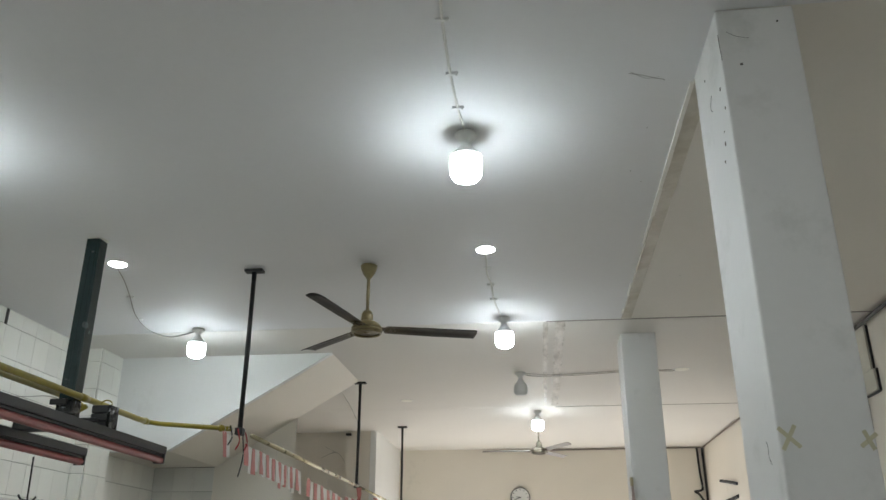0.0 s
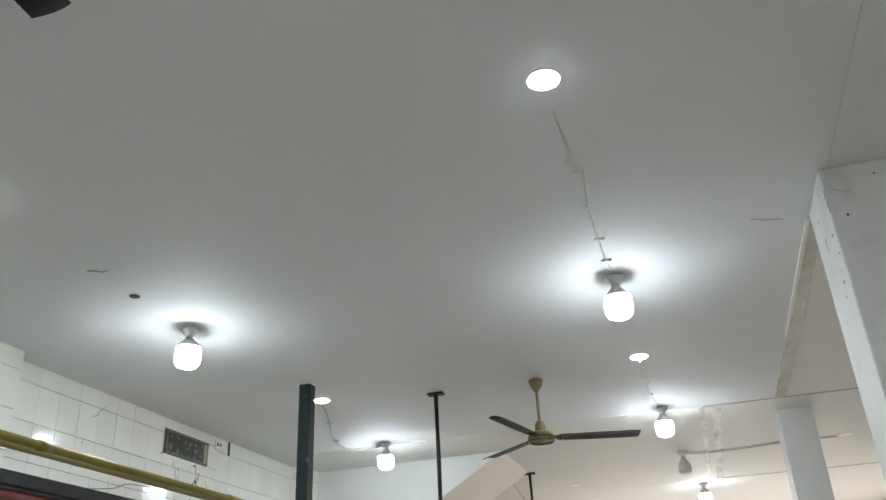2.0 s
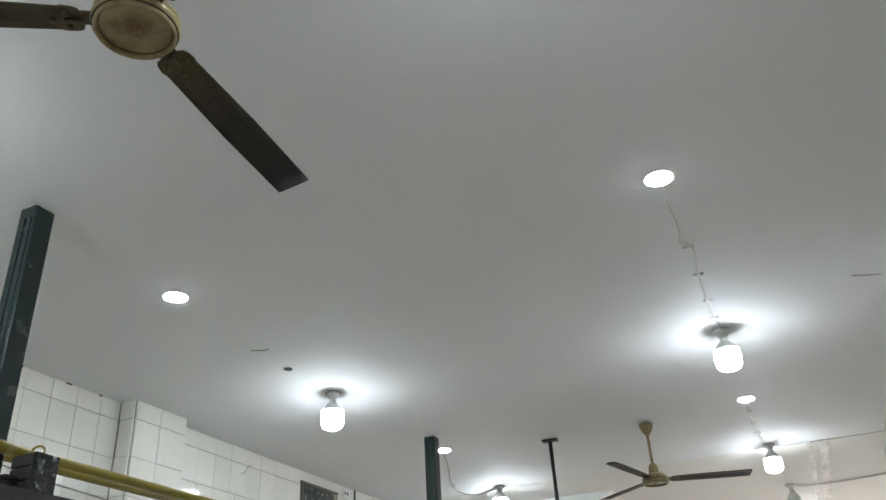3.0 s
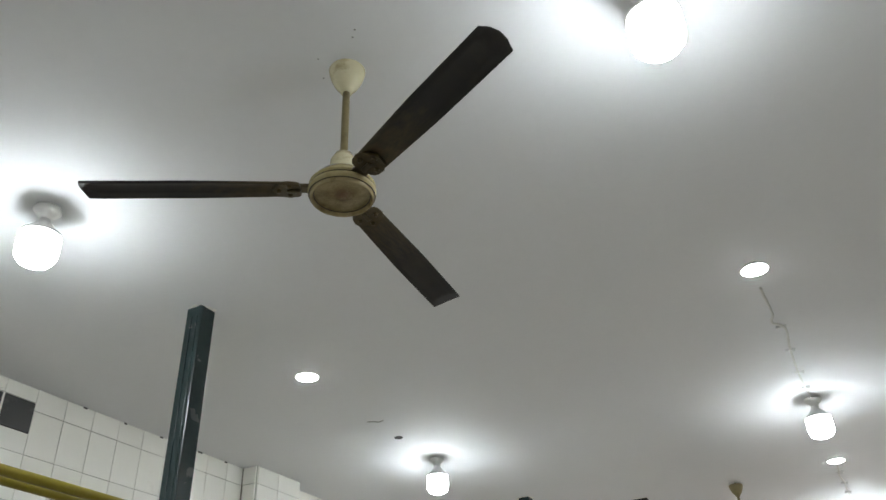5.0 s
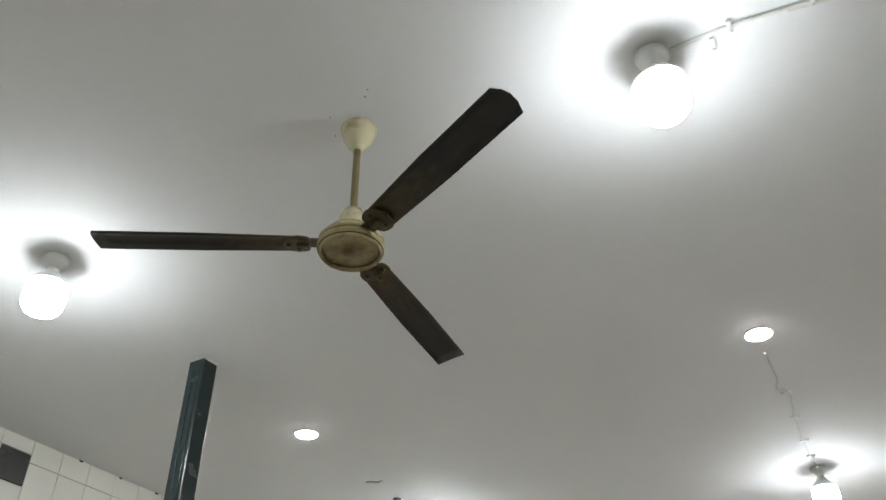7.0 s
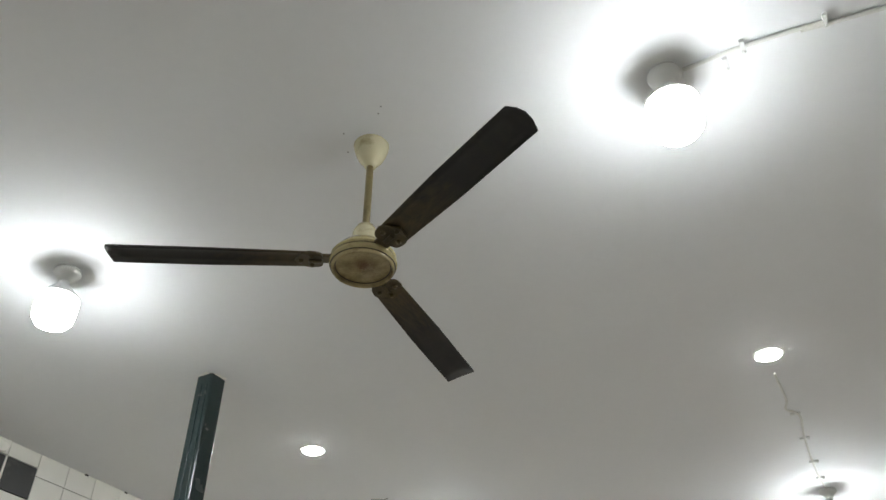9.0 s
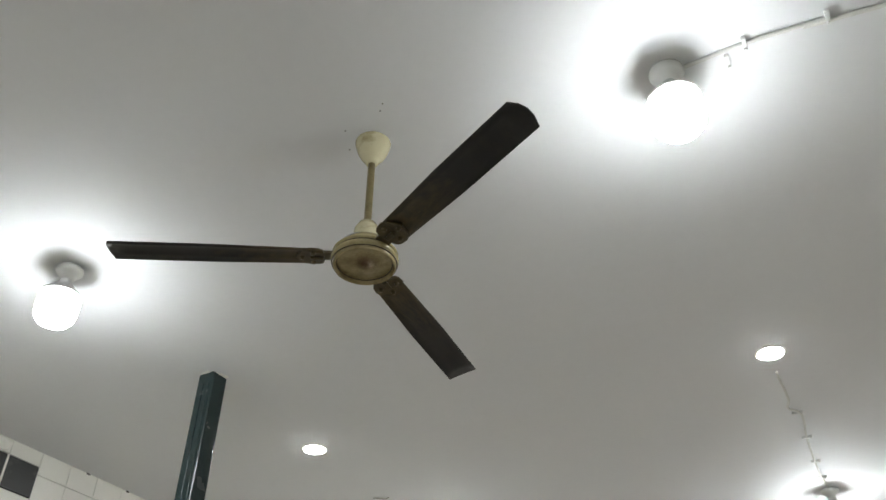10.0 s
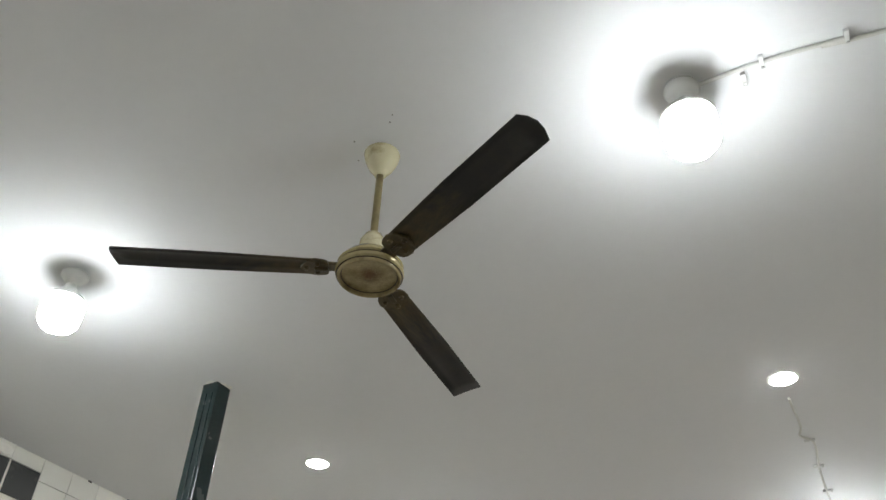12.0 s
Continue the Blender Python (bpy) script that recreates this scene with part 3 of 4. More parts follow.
# ---- fans ----
def ceiling_fan(x, y, zb, turn, worn, label, radius=0.63, droop=0.0, half=0.045, drop=0.0):
    """zb: height of the blades."""
    t = empty("ceiling_fan", x, y, H)
    tagged(t, label, "fan", "ceiling fans")
    d = zb - H
    body = {1: CREAMENAMEL, 2: OLDBRASS, 3: DULLMOTOR}[worn]
    part("canopy", lathe([(r, z - drop) for r, z in ((0.010, drop - 0.001), (0.010, -0.012), (0.030, -0.014), (0.049, -0.015), (0.052, -0.019), (0.050, -0.030), (0.0445, -0.050), (0.0355, -0.070), (0.026, -0.084), (0.018, -0.092), (0.0165, -0.100), (0.0105, -0.101))], 36), body, t, "bell-shaped enamelled canopy", True)
    part("rod", lathe([(0.0105, -0.095), (0.0105, d + 0.10)], 16), OLDBRASS if worn == 1 else body, t, "stained downrod", True)
    part("lower_cup", lathe([(0.0105, d + 0.118), (0.024, d + 0.112), (0.034, d + 0.092), (0.036, d + 0.06), (0.036, d + 0.045)], 28), body, t, "", True)
    q = 0.94 if worn == 1 else 1.0
    motor = part("motor", lathe([(r * q, d + z) for r, z in ((0, 0.048), (0.040, 0.047), (0.060, 0.041), (0.074, 0.031), (0.0835, 0.019), (0.0885, 0.013), (0.0915, 0.009), (0.0915, 0.004), (0.087, 0.002), (0.087, -0.002),
                                 (0.0925, -0.004), (0.094, -0.010), (0.0925, -0.016), (0.088, -0.018), (0.088, -0.021))], 56), {1: MOTOR, 2: OLDBRASS, 3: DULLMOTOR}[worn], t, "round enamelled motor housing with raised rings", True)
    part("bottom_plate", lathe([(r * q, d + z) for r, z in ((0.087, -0.019), (0.0875, -0.026), (0.0845, -0.0305), (0.0805, -0.030), (0.0785, -0.026), (0.0775, -0.020), (0.0755, -0.018), (0.072, -0.019), (0.030, -0.021), (0.017, -0.0215), (0.0155, -0.024), (0.010, -0.025), (0, -0.025))], 56),
         PLATE if worn == 1 else DULLMOTOR if worn == 3 else OLDBRASS, motor, "recessed plate with a brown oil stain", True)
    # dark rings paint the shade, with some grime, into the grooves between the rings
    for r, z in ((0.0765, -0.0195), (0.0895, -0.0205), (0.0885, 0.0005)):
        part("groove", lathe([(r * q - 0.0014, d + z), (r * q - 0.0008, d + z - 0.0016), (r * q + 0.0008, d + z - 0.0016), (r * q + 0.0014, d + z)], 48), GROOVEBROWN, motor, "dark line of shade and grime", True)
    for k in range(3):
        m = pose(0, 0, d, 0, 0, turn + 120 * k) @ pose(0, 0, 0, 0, droop, 0)
        bm = bmesh.new()
        add_box(bm, 0.07, 0.120, -0.020, 0.020, 0.000, 0.009, 0.003)
        # a rounded plate as wide as the blade, with a raised rib and screws
        outline = [(0.104, -0.022), (0.108, -0.033), (0.118, -half + 0.006), (0.138, -half + 0.003), (0.158, -0.034), (0.176, 0.0), (0.158, 0.034), (0.138, half - 0.003), (0.118, half - 0.006), (0.108, 0.033), (0.104, 0.022)]
        lo = [bm.verts.new((px, py, -0.0045 + 2.2 * py * py)) for px, py in outline]
        hi = [bm.verts.new((px, py, 0.003)) for px, py in outline]
        bm.faces.new(lo)
        bm.faces.new(hi)
        for i in range(len(outline)):
            j = (i + 1) % len(outline)
            bm.faces.new((lo[i], lo[j], hi[j], hi[i]))
        add_box(bm, 0.106, 0.140, -0.007, 0.007, -0.009, -0.002, 0.003)
        for sx, sy in ((0.132, -0.024), (0.132, 0.024), (0.160, 0.0)):
            add_lathe(bm, [(0, -0.010), (0.006, -0.008), (0.007, -0.002)], 10, sx, sy, 0)
        bmesh.ops.transform(bm, verts=bm.verts, matrix=m @ pose(0, 0, 0, -9, 0, 0))
        arm = part("blade_arm", bm, ARM, t, "tarnished brass blade bracket")
        bm = bmesh.new()
        n = 14
        top, low = [], []
        rows_ = []
        for i in range(n + 1):
            s = i / n
            xx = 0.112 + (radius - 0.112) * s
            wl = half - 0.008 + 0.008 * min(1, s * 2.0)
            lead, trail = wl, -wl
            if i == 0:
                lead, trail = 0.034, -0.034
            camber = 0.010
            row = []
            for j in range(5):
                u = j / 4
                yy = trail + (lead - trail) * u
                zz = camber * (1 - (2 * u - 1) ** 2)
                sweep = 0.012 * (1 - (2 * u - 1) ** 2) * (1 if i == n else 0)
                row.append((xx + sweep, yy, zz))
            rows_.append(row)
        up = [[bm.verts.new((a, b, c + 0.0025)) for a, b, c in r] for r in rows_]
        dn = [[bm.verts.new((a, b, c - 0.0025)) for a, b, c in r] for r in rows_]
        for i in range(n):
            for j in range(4):
                bm.faces.new((up[i][j], up[i][j + 1], up[i + 1][j + 1], up[i + 1][j]))
                bm.faces.new((dn[i][j], dn[i + 1][j], dn[i + 1][j + 1], dn[i][j + 1]))
            for j in (0, 4):
                bm.faces.new((up[i][j], up[i + 1][j], dn[i + 1][j], dn[i][j]))
        for i in (0, n):
            for j in range(4):
                bm.faces.new((up[i][j], up[i][j + 1], dn[i][j + 1], dn[i][j]))
        bmesh.ops.transform(bm, verts=bm.verts, matrix=m @ pose(0, 0, 0.002, -10, 0, 0))
        part("blade", bm, PALEBLADE if worn == 3 else BLADE, t, "dusty grey metal blade" if worn == 3 else "dark brown metal blade", True)
    return t


ceiling_fan(-1.138, -0.463, 2.944, 93, 1, "cream three-blade ceiling fan with stained brown blades", 0.635, 2.0, drop=0.013)
ceiling_fan(-1.035, 4.575, 2.97, 17, 2, "tarnished brass three-blade ceiling fan with dark blades", 0.66, 0.0, 0.053)
ceiling_fan(-0.04, 10.0, 2.985, 60, 3, "greyish three-blade ceiling fan hanging near the shop opening", 0.66)


# ---- hanging posts, rails and pipes ----
def hanger_post(x, y):
    t = empty("hanger_post", x, y, H)
    tagged(t, "dark green steel post hung from the ceiling, black-wrapped foot", "post", "hanger posts")
    low = 2.335 - H
    bm = box(-0.042, 0.042, -0.038, 0.042, low, -0.001, 0.004)
    part("tube", bm, GREEN, t)
    # two folded lips down the camera-side corner
    bm = bmesh.new()
    add_box(bm, -0.012, -0.004, -0.045, -0.034, low + 0.14, -0.05, 0.001)
    add_box(bm, 0.018, 0.027, -0.045, -0.034, low + 0.14, -0.05, 0.001)
    add_box(bm, -0.038, 0.038, -0.041, -0.034, low + 0.14, -0.001, 0.001)
    part("channel", bm, GREEN, t, "folded steel channel lips")
    bm = box(-0.044, 0.046, -0.049, 0.042, low, low + 0.13, 0.006)
    bmesh.ops.subdivide_edges(bm, edges=bm.edges[:], cuts=1)
    for v in bm.verts:
        v.co += Vector([random.uniform(-0.002, 0.002) for _ in range(3)])
    part("wrap", bm, WRAP, t, "shiny black plastic wrapping with painted glints")
    bm = box(-0.075, 0.02, -0.062, -0.047, low + 0.105, low + 0.135, 0.003)
    part("bracket", bm, BLACK, t, "black pipe bracket")
    bm = bmesh.new()
    for i in range(14):
        a = i * 2 * math.pi / 14
        s = random.uniform(0.040, 0.056)
        add_box(bm, s * math.cos(a) - .008, s * math.cos(a) + .008, s * math.sin(a) - .008, s * math.sin(a) + .008, -0.003, 0.0)
    part("plaster_edge", bm, LIME, t, "broken white plaster round the post head")
    return t


POSTS = ((-2.516, 4.045), (-2.508, 0.447))
for x, y in POSTS:
    hanger_post(x, y)


def rail(x, y_end, z_end, y_start, z_start, label):
    """A black channel over a red tube, ending at y_end."""
    t = empty("overhead_rail", x, y_end, z_end)
    tagged(t, label, "rail", "overhead rails")
    dz = z_start - z_end
    L = y_start - y_end

    def run(x0, x1, a, b, inset=0.0):
        bm = bmesh.new()
        ends = []
        for yy, zz in ((-inset, 0.0), (L, dz)):
            ends.append([bm.verts.new((px, yy, zz + pz)) for px, pz in ((x0, a), (x1, a), (x1, b), (x0, b))])
        for i in range(4):
            bm.faces.new((ends[0][i], ends[0][(i + 1) % 4], ends[1][(i + 1) % 4], ends[1][i]))
        bm.faces.new(ends[0])
        bm.faces.new(ends[1])
        bmesh.ops.bevel(bm, geom=bm.edges[:], offset=0.003, segments=2, affect="EDGES")
        return bm
    part("channel", run(-0.038, 0.038, -0.046, 0.0), BLACK, t, "black steel channel")
    part("lip", run(-0.034, 0.028, -0.060, -0.0475, 0.006), BLACK, t)
    bm = bmesh.new()
    add_tube(bm, [(0.012, -0.02, -0.079), (0.012, L, dz - 0.079)], 0.023, 16, 0.85)
    part("tube", bm, RED, t, "scuffed red tube", True)
    part("end_cap", box(-0.03, 0.036, -0.022, -0.006, -0.098, -0.045, 0.002), BLACK, t)
    return t


rail(-2.285, 4.70, 2.317, -3.2, 2.314, "black steel overhead rail carrying a scuffed red tube")
rail(-2.765, 4.67, 2.310, -3.2, 2.307, "second black overhead rail with a red tube beside the wall")


def cross_beam(y, dz):
    t = empty("cross_beam", -2.5, y, 2.325 + dz)
    tagged(t, "black steel cross beam bridging the two overhead rails", "beam", "cross beams")
    part("flange", box(-0.30, 0.165, -0.045, 0.045, 0.034, 0.046, 0.002), BLACK, t)
    part("web", box(-0.30, 0.16, -0.03, 0.03, -0.012, 0.033, 0.002), BLACK, t)
    return t


def wrapped_block(x, y, z):
    t = empty("wrapped_block", x, y, z)
    tagged(t, "block of stacked bars wrapped in shiny black plastic", "block", "wrapped blocks")
    for k in range(3):
        part("bar", box(-0.055, 0.036, -0.045, 0.045, 0.002 + k * 0.043, 0.042 + k * 0.043, 0.005), BLACK, t)
    bm = box(0.037, 0.05, -0.046, 0.047, -0.05, 0.128, 0.004)
    bmesh.ops.subdivide_edges(bm, edges=bm.edges[:], cuts=2)
    for v in bm.verts:
        v.co += Vector([random.uniform(-0.0022, 0.0022) for _ in range(3)])
    part("wrap", bm, WRAP, t, "crumpled shiny black plastic with painted glints")
    ring = [(0.03 * math.cos(a), 0.0, 0.142 + 0.02 * math.sin(a)) for a in [i * math.pi / 9 - 0.4 for i in range(12)]]
    part("ring", tube(ring, 0.004, 6), YELLOW, t, "bent wire ring")
    return t


cross_beam(4.05, 0.0)
cross_beam(0.447, 0.0)
wrapped_block(-2.33, 4.09, 2.315)
wrapped_block(-2.33, 0.50, 2.315)

# yellow pipes
p1 = empty("yellow_pipe", -2.44, 4.8, 2.48)
tagged(p1, "yellow painted service pipe running along the overhead posts", "pipe")
path1 = [(-2.44, -3.2, 2.478), (-2.44, 0.35, 2.482), (-2.44, 4.1, 2.484), (-2.44, 4.68, 2.483), (-2.425, 4.78, 2.482), (-2.36, 4.79, 2.472), (-1.90, 4.64, 2.412), (-1.83, 4.615, 2.402)]
part("run", tube([Vector(q) - p1.location for q in path1[:5]], 0.0172, 14), YELLOW, p1, "", True)
part("branch", tube([Vector(q) - p1.location for q in path1[4:]], 0.0145, 14), YELLOW, p1, "", True)
for q in ((-2.432, 4.75, 2.483), (-1.90, 4.64, 2.412)):
    bm = bmesh.new()
    bmesh.ops.create_uvsphere(bm, u_segments=14, v_segments=8, radius=0.0215)
    bmesh.ops.translate(bm, verts=bm.verts, vec=Vector(q) - p1.location)
    part("elbow", bm, YELLOW, p1, "pipe elbow", True)
for yy, zz in ((4.05, 2.4835), (3.05, 2.483), (1.7, 2.4825), (0.45, 2.482), (-0.5, 2.481)):
    part("socket", tube([Vector((-2.44, yy - 0.035, zz)) - p1.location, Vector((-2.44, yy + 0.035, zz + .0005)) - p1.location], 0.0205, 14), YELLOW, p1, "pipe coupling", True)
p2 = empty("yellow_pipe", -2.64, 4.3, 2.46)
tagged(p2, "second yellow service pipe behind the posts, turning to the wall", "pipe")
part("run", tube([Vector(q) - p2.location for q in ((-2.615, -3.2, 2.508), (-2.615, 0.35, 2.512), (-2.615, 4.24, 2.52))], 0.0172, 14), YELLOW, p2, "", True)
part("branch", tube([Vector(q) - p2.location for q in ((-2.56, 4.29, 2.49), (-2.62, 4.29, 2.455), (-2.9, 4.27, 2.44), (-3.79, 4.2, 2.40))], 0.0155, 14), YELLOW, p2, "", True)
bm = bmesh.new()
bmesh.ops.create_uvsphere(bm, u_segments=14, v_segments=8, radius=0.021)
bmesh.ops.translate(bm, verts=bm.verts, vec=Vector((-2.59, 4.275, 2.49)) - p2.location)
part("elbow", bm, YELLOW, p2, "pipe elbow", True)

# drop pipe
p3 = tagged(empty("yellow_drop_pipe", -2.92, 3.02, 0.0), "yellow painted upright pipe beside the tiled wall", "pipe")
part("stem", tube([(0, 0, 0.0), (0, 0, 2.20)], 0.02, 14), YELLOW, p3, "", True)
part("elbow", tube(bent([(0, 0, 2.18), (-0.01, 0, 2.25), (-0.06, 0, 2.30), (-0.88, 0, 2.30)]), 0.022, 12), YELLOW, p3, "", True)
# three slim rods and the brass pipe they carry
for x, y, z in ((-1.773, 4.606, 2.375), (-1.785, 7.845, 2.385), (-1.79, 10.49, 2.37)):
    t = empty("hanger_rod", x, y, H)
    tagged(t, "slim black hanger rod with a flat ceiling plate", "rod", "hanger rods")
    part("plate", box(-0.058, 0.058, -0.03, 0.03, -0.018, -0.001, 0.003), BLACK, t)
    part("stem", tube([(0, 0, -0.015), (0.002, 0, (z - H) * 0.5), (0, 0, z - H)], 0.0155, 12), BLACK, t, "", True)
    part("clamp", box(-0.022, 0.024, -0.026, 0.026, z - H - 0.012, z - H + 0.03, 0.005), BLACK, t)
bp = empty("brass_pipe", -1.775, 4.62, 2.40)
tagged(bp, "thin worn brass pipe carried on hanger rods", "pipe")
part("run", tube([(0.03, 0.12, -0.02), (0.012, 3.2, -0.015)], 0.0135, 12), BRASS, bp, "", True)
part("run", tube([(0.012, 3.2, -0.015), (0.0, 5.87, -0.02)], 0.0115, 12), BRASS, bp, "", True)
part("joint", tube([(0.02, 2.3, -0.017), (0.02, 2.36, -0.017)], 0.0165, 12), BRASS, bp, "", True)


# ---- tape, pennants, cloths and the sign ----
def strip_flag(bm, x, y, z, w, h, lean, depth=0.0016):
    """A hanging strip of tape, a little twisted."""
    rows_ = []
    for i in range(6):
        s = i / 5
        wob = 0.002 * math.sin(3.1 * s + y * 40)
        a = w / 2 * (1 + 0.05 * math.sin(7 * s + y * 13))
        rows_.append([(x + wob - .004 * s, y - a + lean * s, z - h * s), (x - wob, y + a + lean * s, z - h * s)])
    f = [[bm.verts.new(p) for p in r] for r in rows_]
    b = [[bm.verts.new((p[0] - depth, p[1], p[2])) for p in r] for r in rows_]
    for i in range(5):
        bm.faces.new((f[i][0], f[i][1], f[i + 1][1], f[i + 1][0]))
        bm.faces.new((b[i][0], b[i + 1][0], b[i + 1][1], b[i][1]))
        bm.faces.new((f[i][0], f[i + 1][0], b[i + 1][0], b[i][0]))
        bm.faces.new((f[i][1], b[i][1], b[i + 1][1], f[i + 1][1]))
    return bm


def striped_banner(y0, y1, z0, z1, h0, h1, n, label):
    t = empty("striped_banner", -1.77, (y0 + y1) / 2, z0)
    tagged(t, label, "banner", "hanging tape banners")
    for i in range(n):
        s = (i + 0.5) / n
        w = (y1 - y0) / n
        bm = strip_flag(bmesh.new(), 0.0, y0 + s * (y1 - y0) - t.location.y, (z1 - z0) * s + random.uniform(-.008, .008), w * random.uniform(0.72, 1.0), (h0 + (h1 - h0) * s) * random.uniform(0.82, 1.12), random.uniform(0.0, 0.06))
        part("red_stripe" if i % 2 == 0 else "white_stripe", bm, PINKTAPE if i % 2 == 0 else WHITECLOTH, t)
    for yy, zz in ((y0 + 0.02, 0.0), ((y0 + y1) / 2, (z1 - z0) / 2), (y1 - 0.02, z1 - z0)):
        part("tie", tube([(0.0, yy - t.location.y, zz - 0.012), (0.012, yy - t.location.y, 2.392 - z0)], 0.0011, 4), WHITECLOTH, t)
    return t


striped_banner(4.34, 4.47, 2.345, 2.34, 0.14, 0.14, 2, "short red and white tape strip tied by the pipe joint")
striped_banner(4.70, 5.90, 2.325, 2.30, 0.14, 0.16, 18, "red and white striped plastic banner hung under the pipe")
striped_banner(6.08, 7.26, 2.275, 2.232, 0.155, 0.155, 12, "red and white striped plastic banner hung under the pipe")
striped_banner(7.33, 8.50, 2.25, 2.28, 0.17, 0.15, 9, "crumpled red and white tape bunched at a rod")
t = tagged(empty("tangled_tape", -1.77, 9.3, 2.3), "tangled loose red and white tape ends on the pipe", "tape")
for k in range(6):
    yy = -0.6 + k * 0.24
    pts = bent([(0, yy, 0.05 - 0.02 * k % 0.03), (0.02, yy + 0.25, -0.03), (0.0, yy + 0.42, -0.10 - 0.02 * (k % 3))], 4)
    part("loose_end", tube(pts, 0.022, 6, 0.12), PINKTAPE if k % 2 == 0 else WHITECLOTH, t)
t = tagged(empty("tied_string", -1.76, 4.62, 2.37), "dark red strings tied round the pipe end", "string")
for k, (dy, ln) in enumerate(((0.0, 0.24), (0.05, 0.09), (-0.08, 0.1), (-0.2, 0.09))):
    part("string", tube(bent([(0.0, dy, 0.02), (0.012, dy + 0.01, -ln * .5), (0.0, dy - 0.012, -ln)], 5), 0.004, 6), BLKCABLE if k in (0, 3) else REDCLOTH, t)
t = tagged(empty("tied_string", -1.775, 7.85, 2.36), "red tape knotted below the hanger rod", "string")
for k in range(3):
    part("string", tube(bent([(0.01 * k, 0.02 * k, 0.02), (0.02, 0.03 * k - .03, -0.09), (0.0, 0.02, -0.2 - .03 * k)], 5), 0.012, 6, 0.4), PINKTAPE, t)

sign = empty("hanging_sign", -2.226, 2.115, 2.24)
tagged(sign, "grey sign board lettered FAST TRACK PIT on the rail", "sign")
part("board", box(-0.006, 0.004, -0.206, 0.206, -0.050, 0.05, 0.002), SIGN, sign)
font = bpy.data.curves.new("letters", "FONT")
font.body = "FAST TRACK PIT"
font.align_x, font.align_y = "CENTER", "CENTER"
font.size = 0.062
font.extrude = 0.0006
font.offset = 0.0026
tmp = bpy.data.objects.new("letters_tmp", font)
scene.collection.objects.link(tmp)
me = bpy.data.meshes.new_from_object(tmp.evaluated_get(bpy.context.evaluated_depsgraph_get()))
bpy.data.objects.remove(tmp)
me.materials.clear()
me.materials.append(INK)
letters = new("lettering", me)
letters.parent = sign
letters.matrix_local = Matrix.Translation((0.0052, 0, -0.001)) @ pose(0, 0, 0, 90, 0, 90) @ Matrix.Diagonal((0.76, 1.2, 1, 1))
letters["label"] = "bold black capitals"
for yy in (-0.2, 0.2):
    part("tie", tube([(0, yy, 0.045), (-0.004, yy, 0.066)], 0.003, 6), BLKCABLE, sign)


def pennant(y, z, w, h, mat_, label):
    bm = bmesh.new()
    n = 5
    prev = None
    for i in range(n + 1):
        s = i / n
        a = w / 2 * (1 - s) + 0.001
        wob = 0.008 * math.sin(4 * s + y * 9)
        row = [bm.verts.new((wob + d, y0_ + 0.01 * s, -h * s)) for d, y0_ in ((0.0, -a), (0.0, a), (-0.0016, a), (-0.0016, -a))]
        if prev:
            for k in range(4):
                bm.faces.new((prev[k], prev[(k + 1) % 4], row[(k + 1) % 4], row[k]))
        prev = row
    o = part("pennant", bm, mat_)
    o.location = (-2.232, y, z)
    return tagged(o, label, "flag", "pennants along the rail")


for i in range(22):
    yy = 2.47 - i * 0.155
    pennant(yy, 2.205, 0.125, random.uniform(0.14, 0.17), REDCLOTH if i % 2 == 0 else WHITECLOTH, "red cloth pennant hanging from the rail" if i % 2 == 0 else "white cloth pennant hanging from the rail")
pennant(2.66, 2.2, 0.06, 0.11, REDCLOTH, "small red cloth pennant on a loose string")
tagged(part("pennant_string", tube(bent([(-2.236, 2.9, 2.21), (-2.232, 2.5, 2.2), (-2.232, 1.0, 2.205), (-2.232, -0.9, 2.205)]), 0.003, 5), WHITECLOTH), "thin white string carrying the pennants", "string")
bag = bmesh.new()
add_lathe(bag, [(0.005, 0.05), (0.009, 0.035), (0.018, 0.022), (0.030, 0.004), (0.034, -0.014), (0.028, -0.034), (0.014, -0.044), (0, -0.046)], 14)
for v in bag.verts:
    v.co.x += random.uniform(-.004, .004)
    v.co.y += random.uniform(-.004, .004)
o = tagged(part("cloth_pouch", bag, PINKTAPE, smooth=True), "small faded red cloth pouch hanging on a string", "pouch")
o.location = (-2.235, 2.65, 2.02)
part("cord", tube([(0, 0, 0.045), (0, 0.01, 0.17)], 0.004, 6), PINKTAPE, o)
# red cloth thrown over the rail, white straps
bm = bmesh.new()
grid = []
for i in range(9):
    row = []
    for j in range(9):
        u, v = i / 8, j / 8
        yy = -0.165 + 0.125 * u + 0.015 * v
        xx = -2.335 + 0.10 * v
        hump = 0.062 * max(0.0, min(u / 0.25, (1 - u) / 0.75)) * (1 - 0.75 * v * v)
        row.append(bm.verts.new((xx, yy, 2.319 + hump + 0.004 * math.sin(9 * u + 5 * v) - (0.03 * max(0, v - 0.85) / 0.15))))
    grid.append(row)
for i in range(8):
    for j in range(8):
        bm.faces.new((grid[i][j], grid[i + 1][j], grid[i + 1][j + 1], grid[i][j + 1]))
bmesh.ops.solidify(bm, geom=bm.faces[:], thickness=0.004)
tagged(part("red_cloth", bm, REDCLOTH, smooth=True), "crumpled red cloth lying over the overhead rail", "cloth")
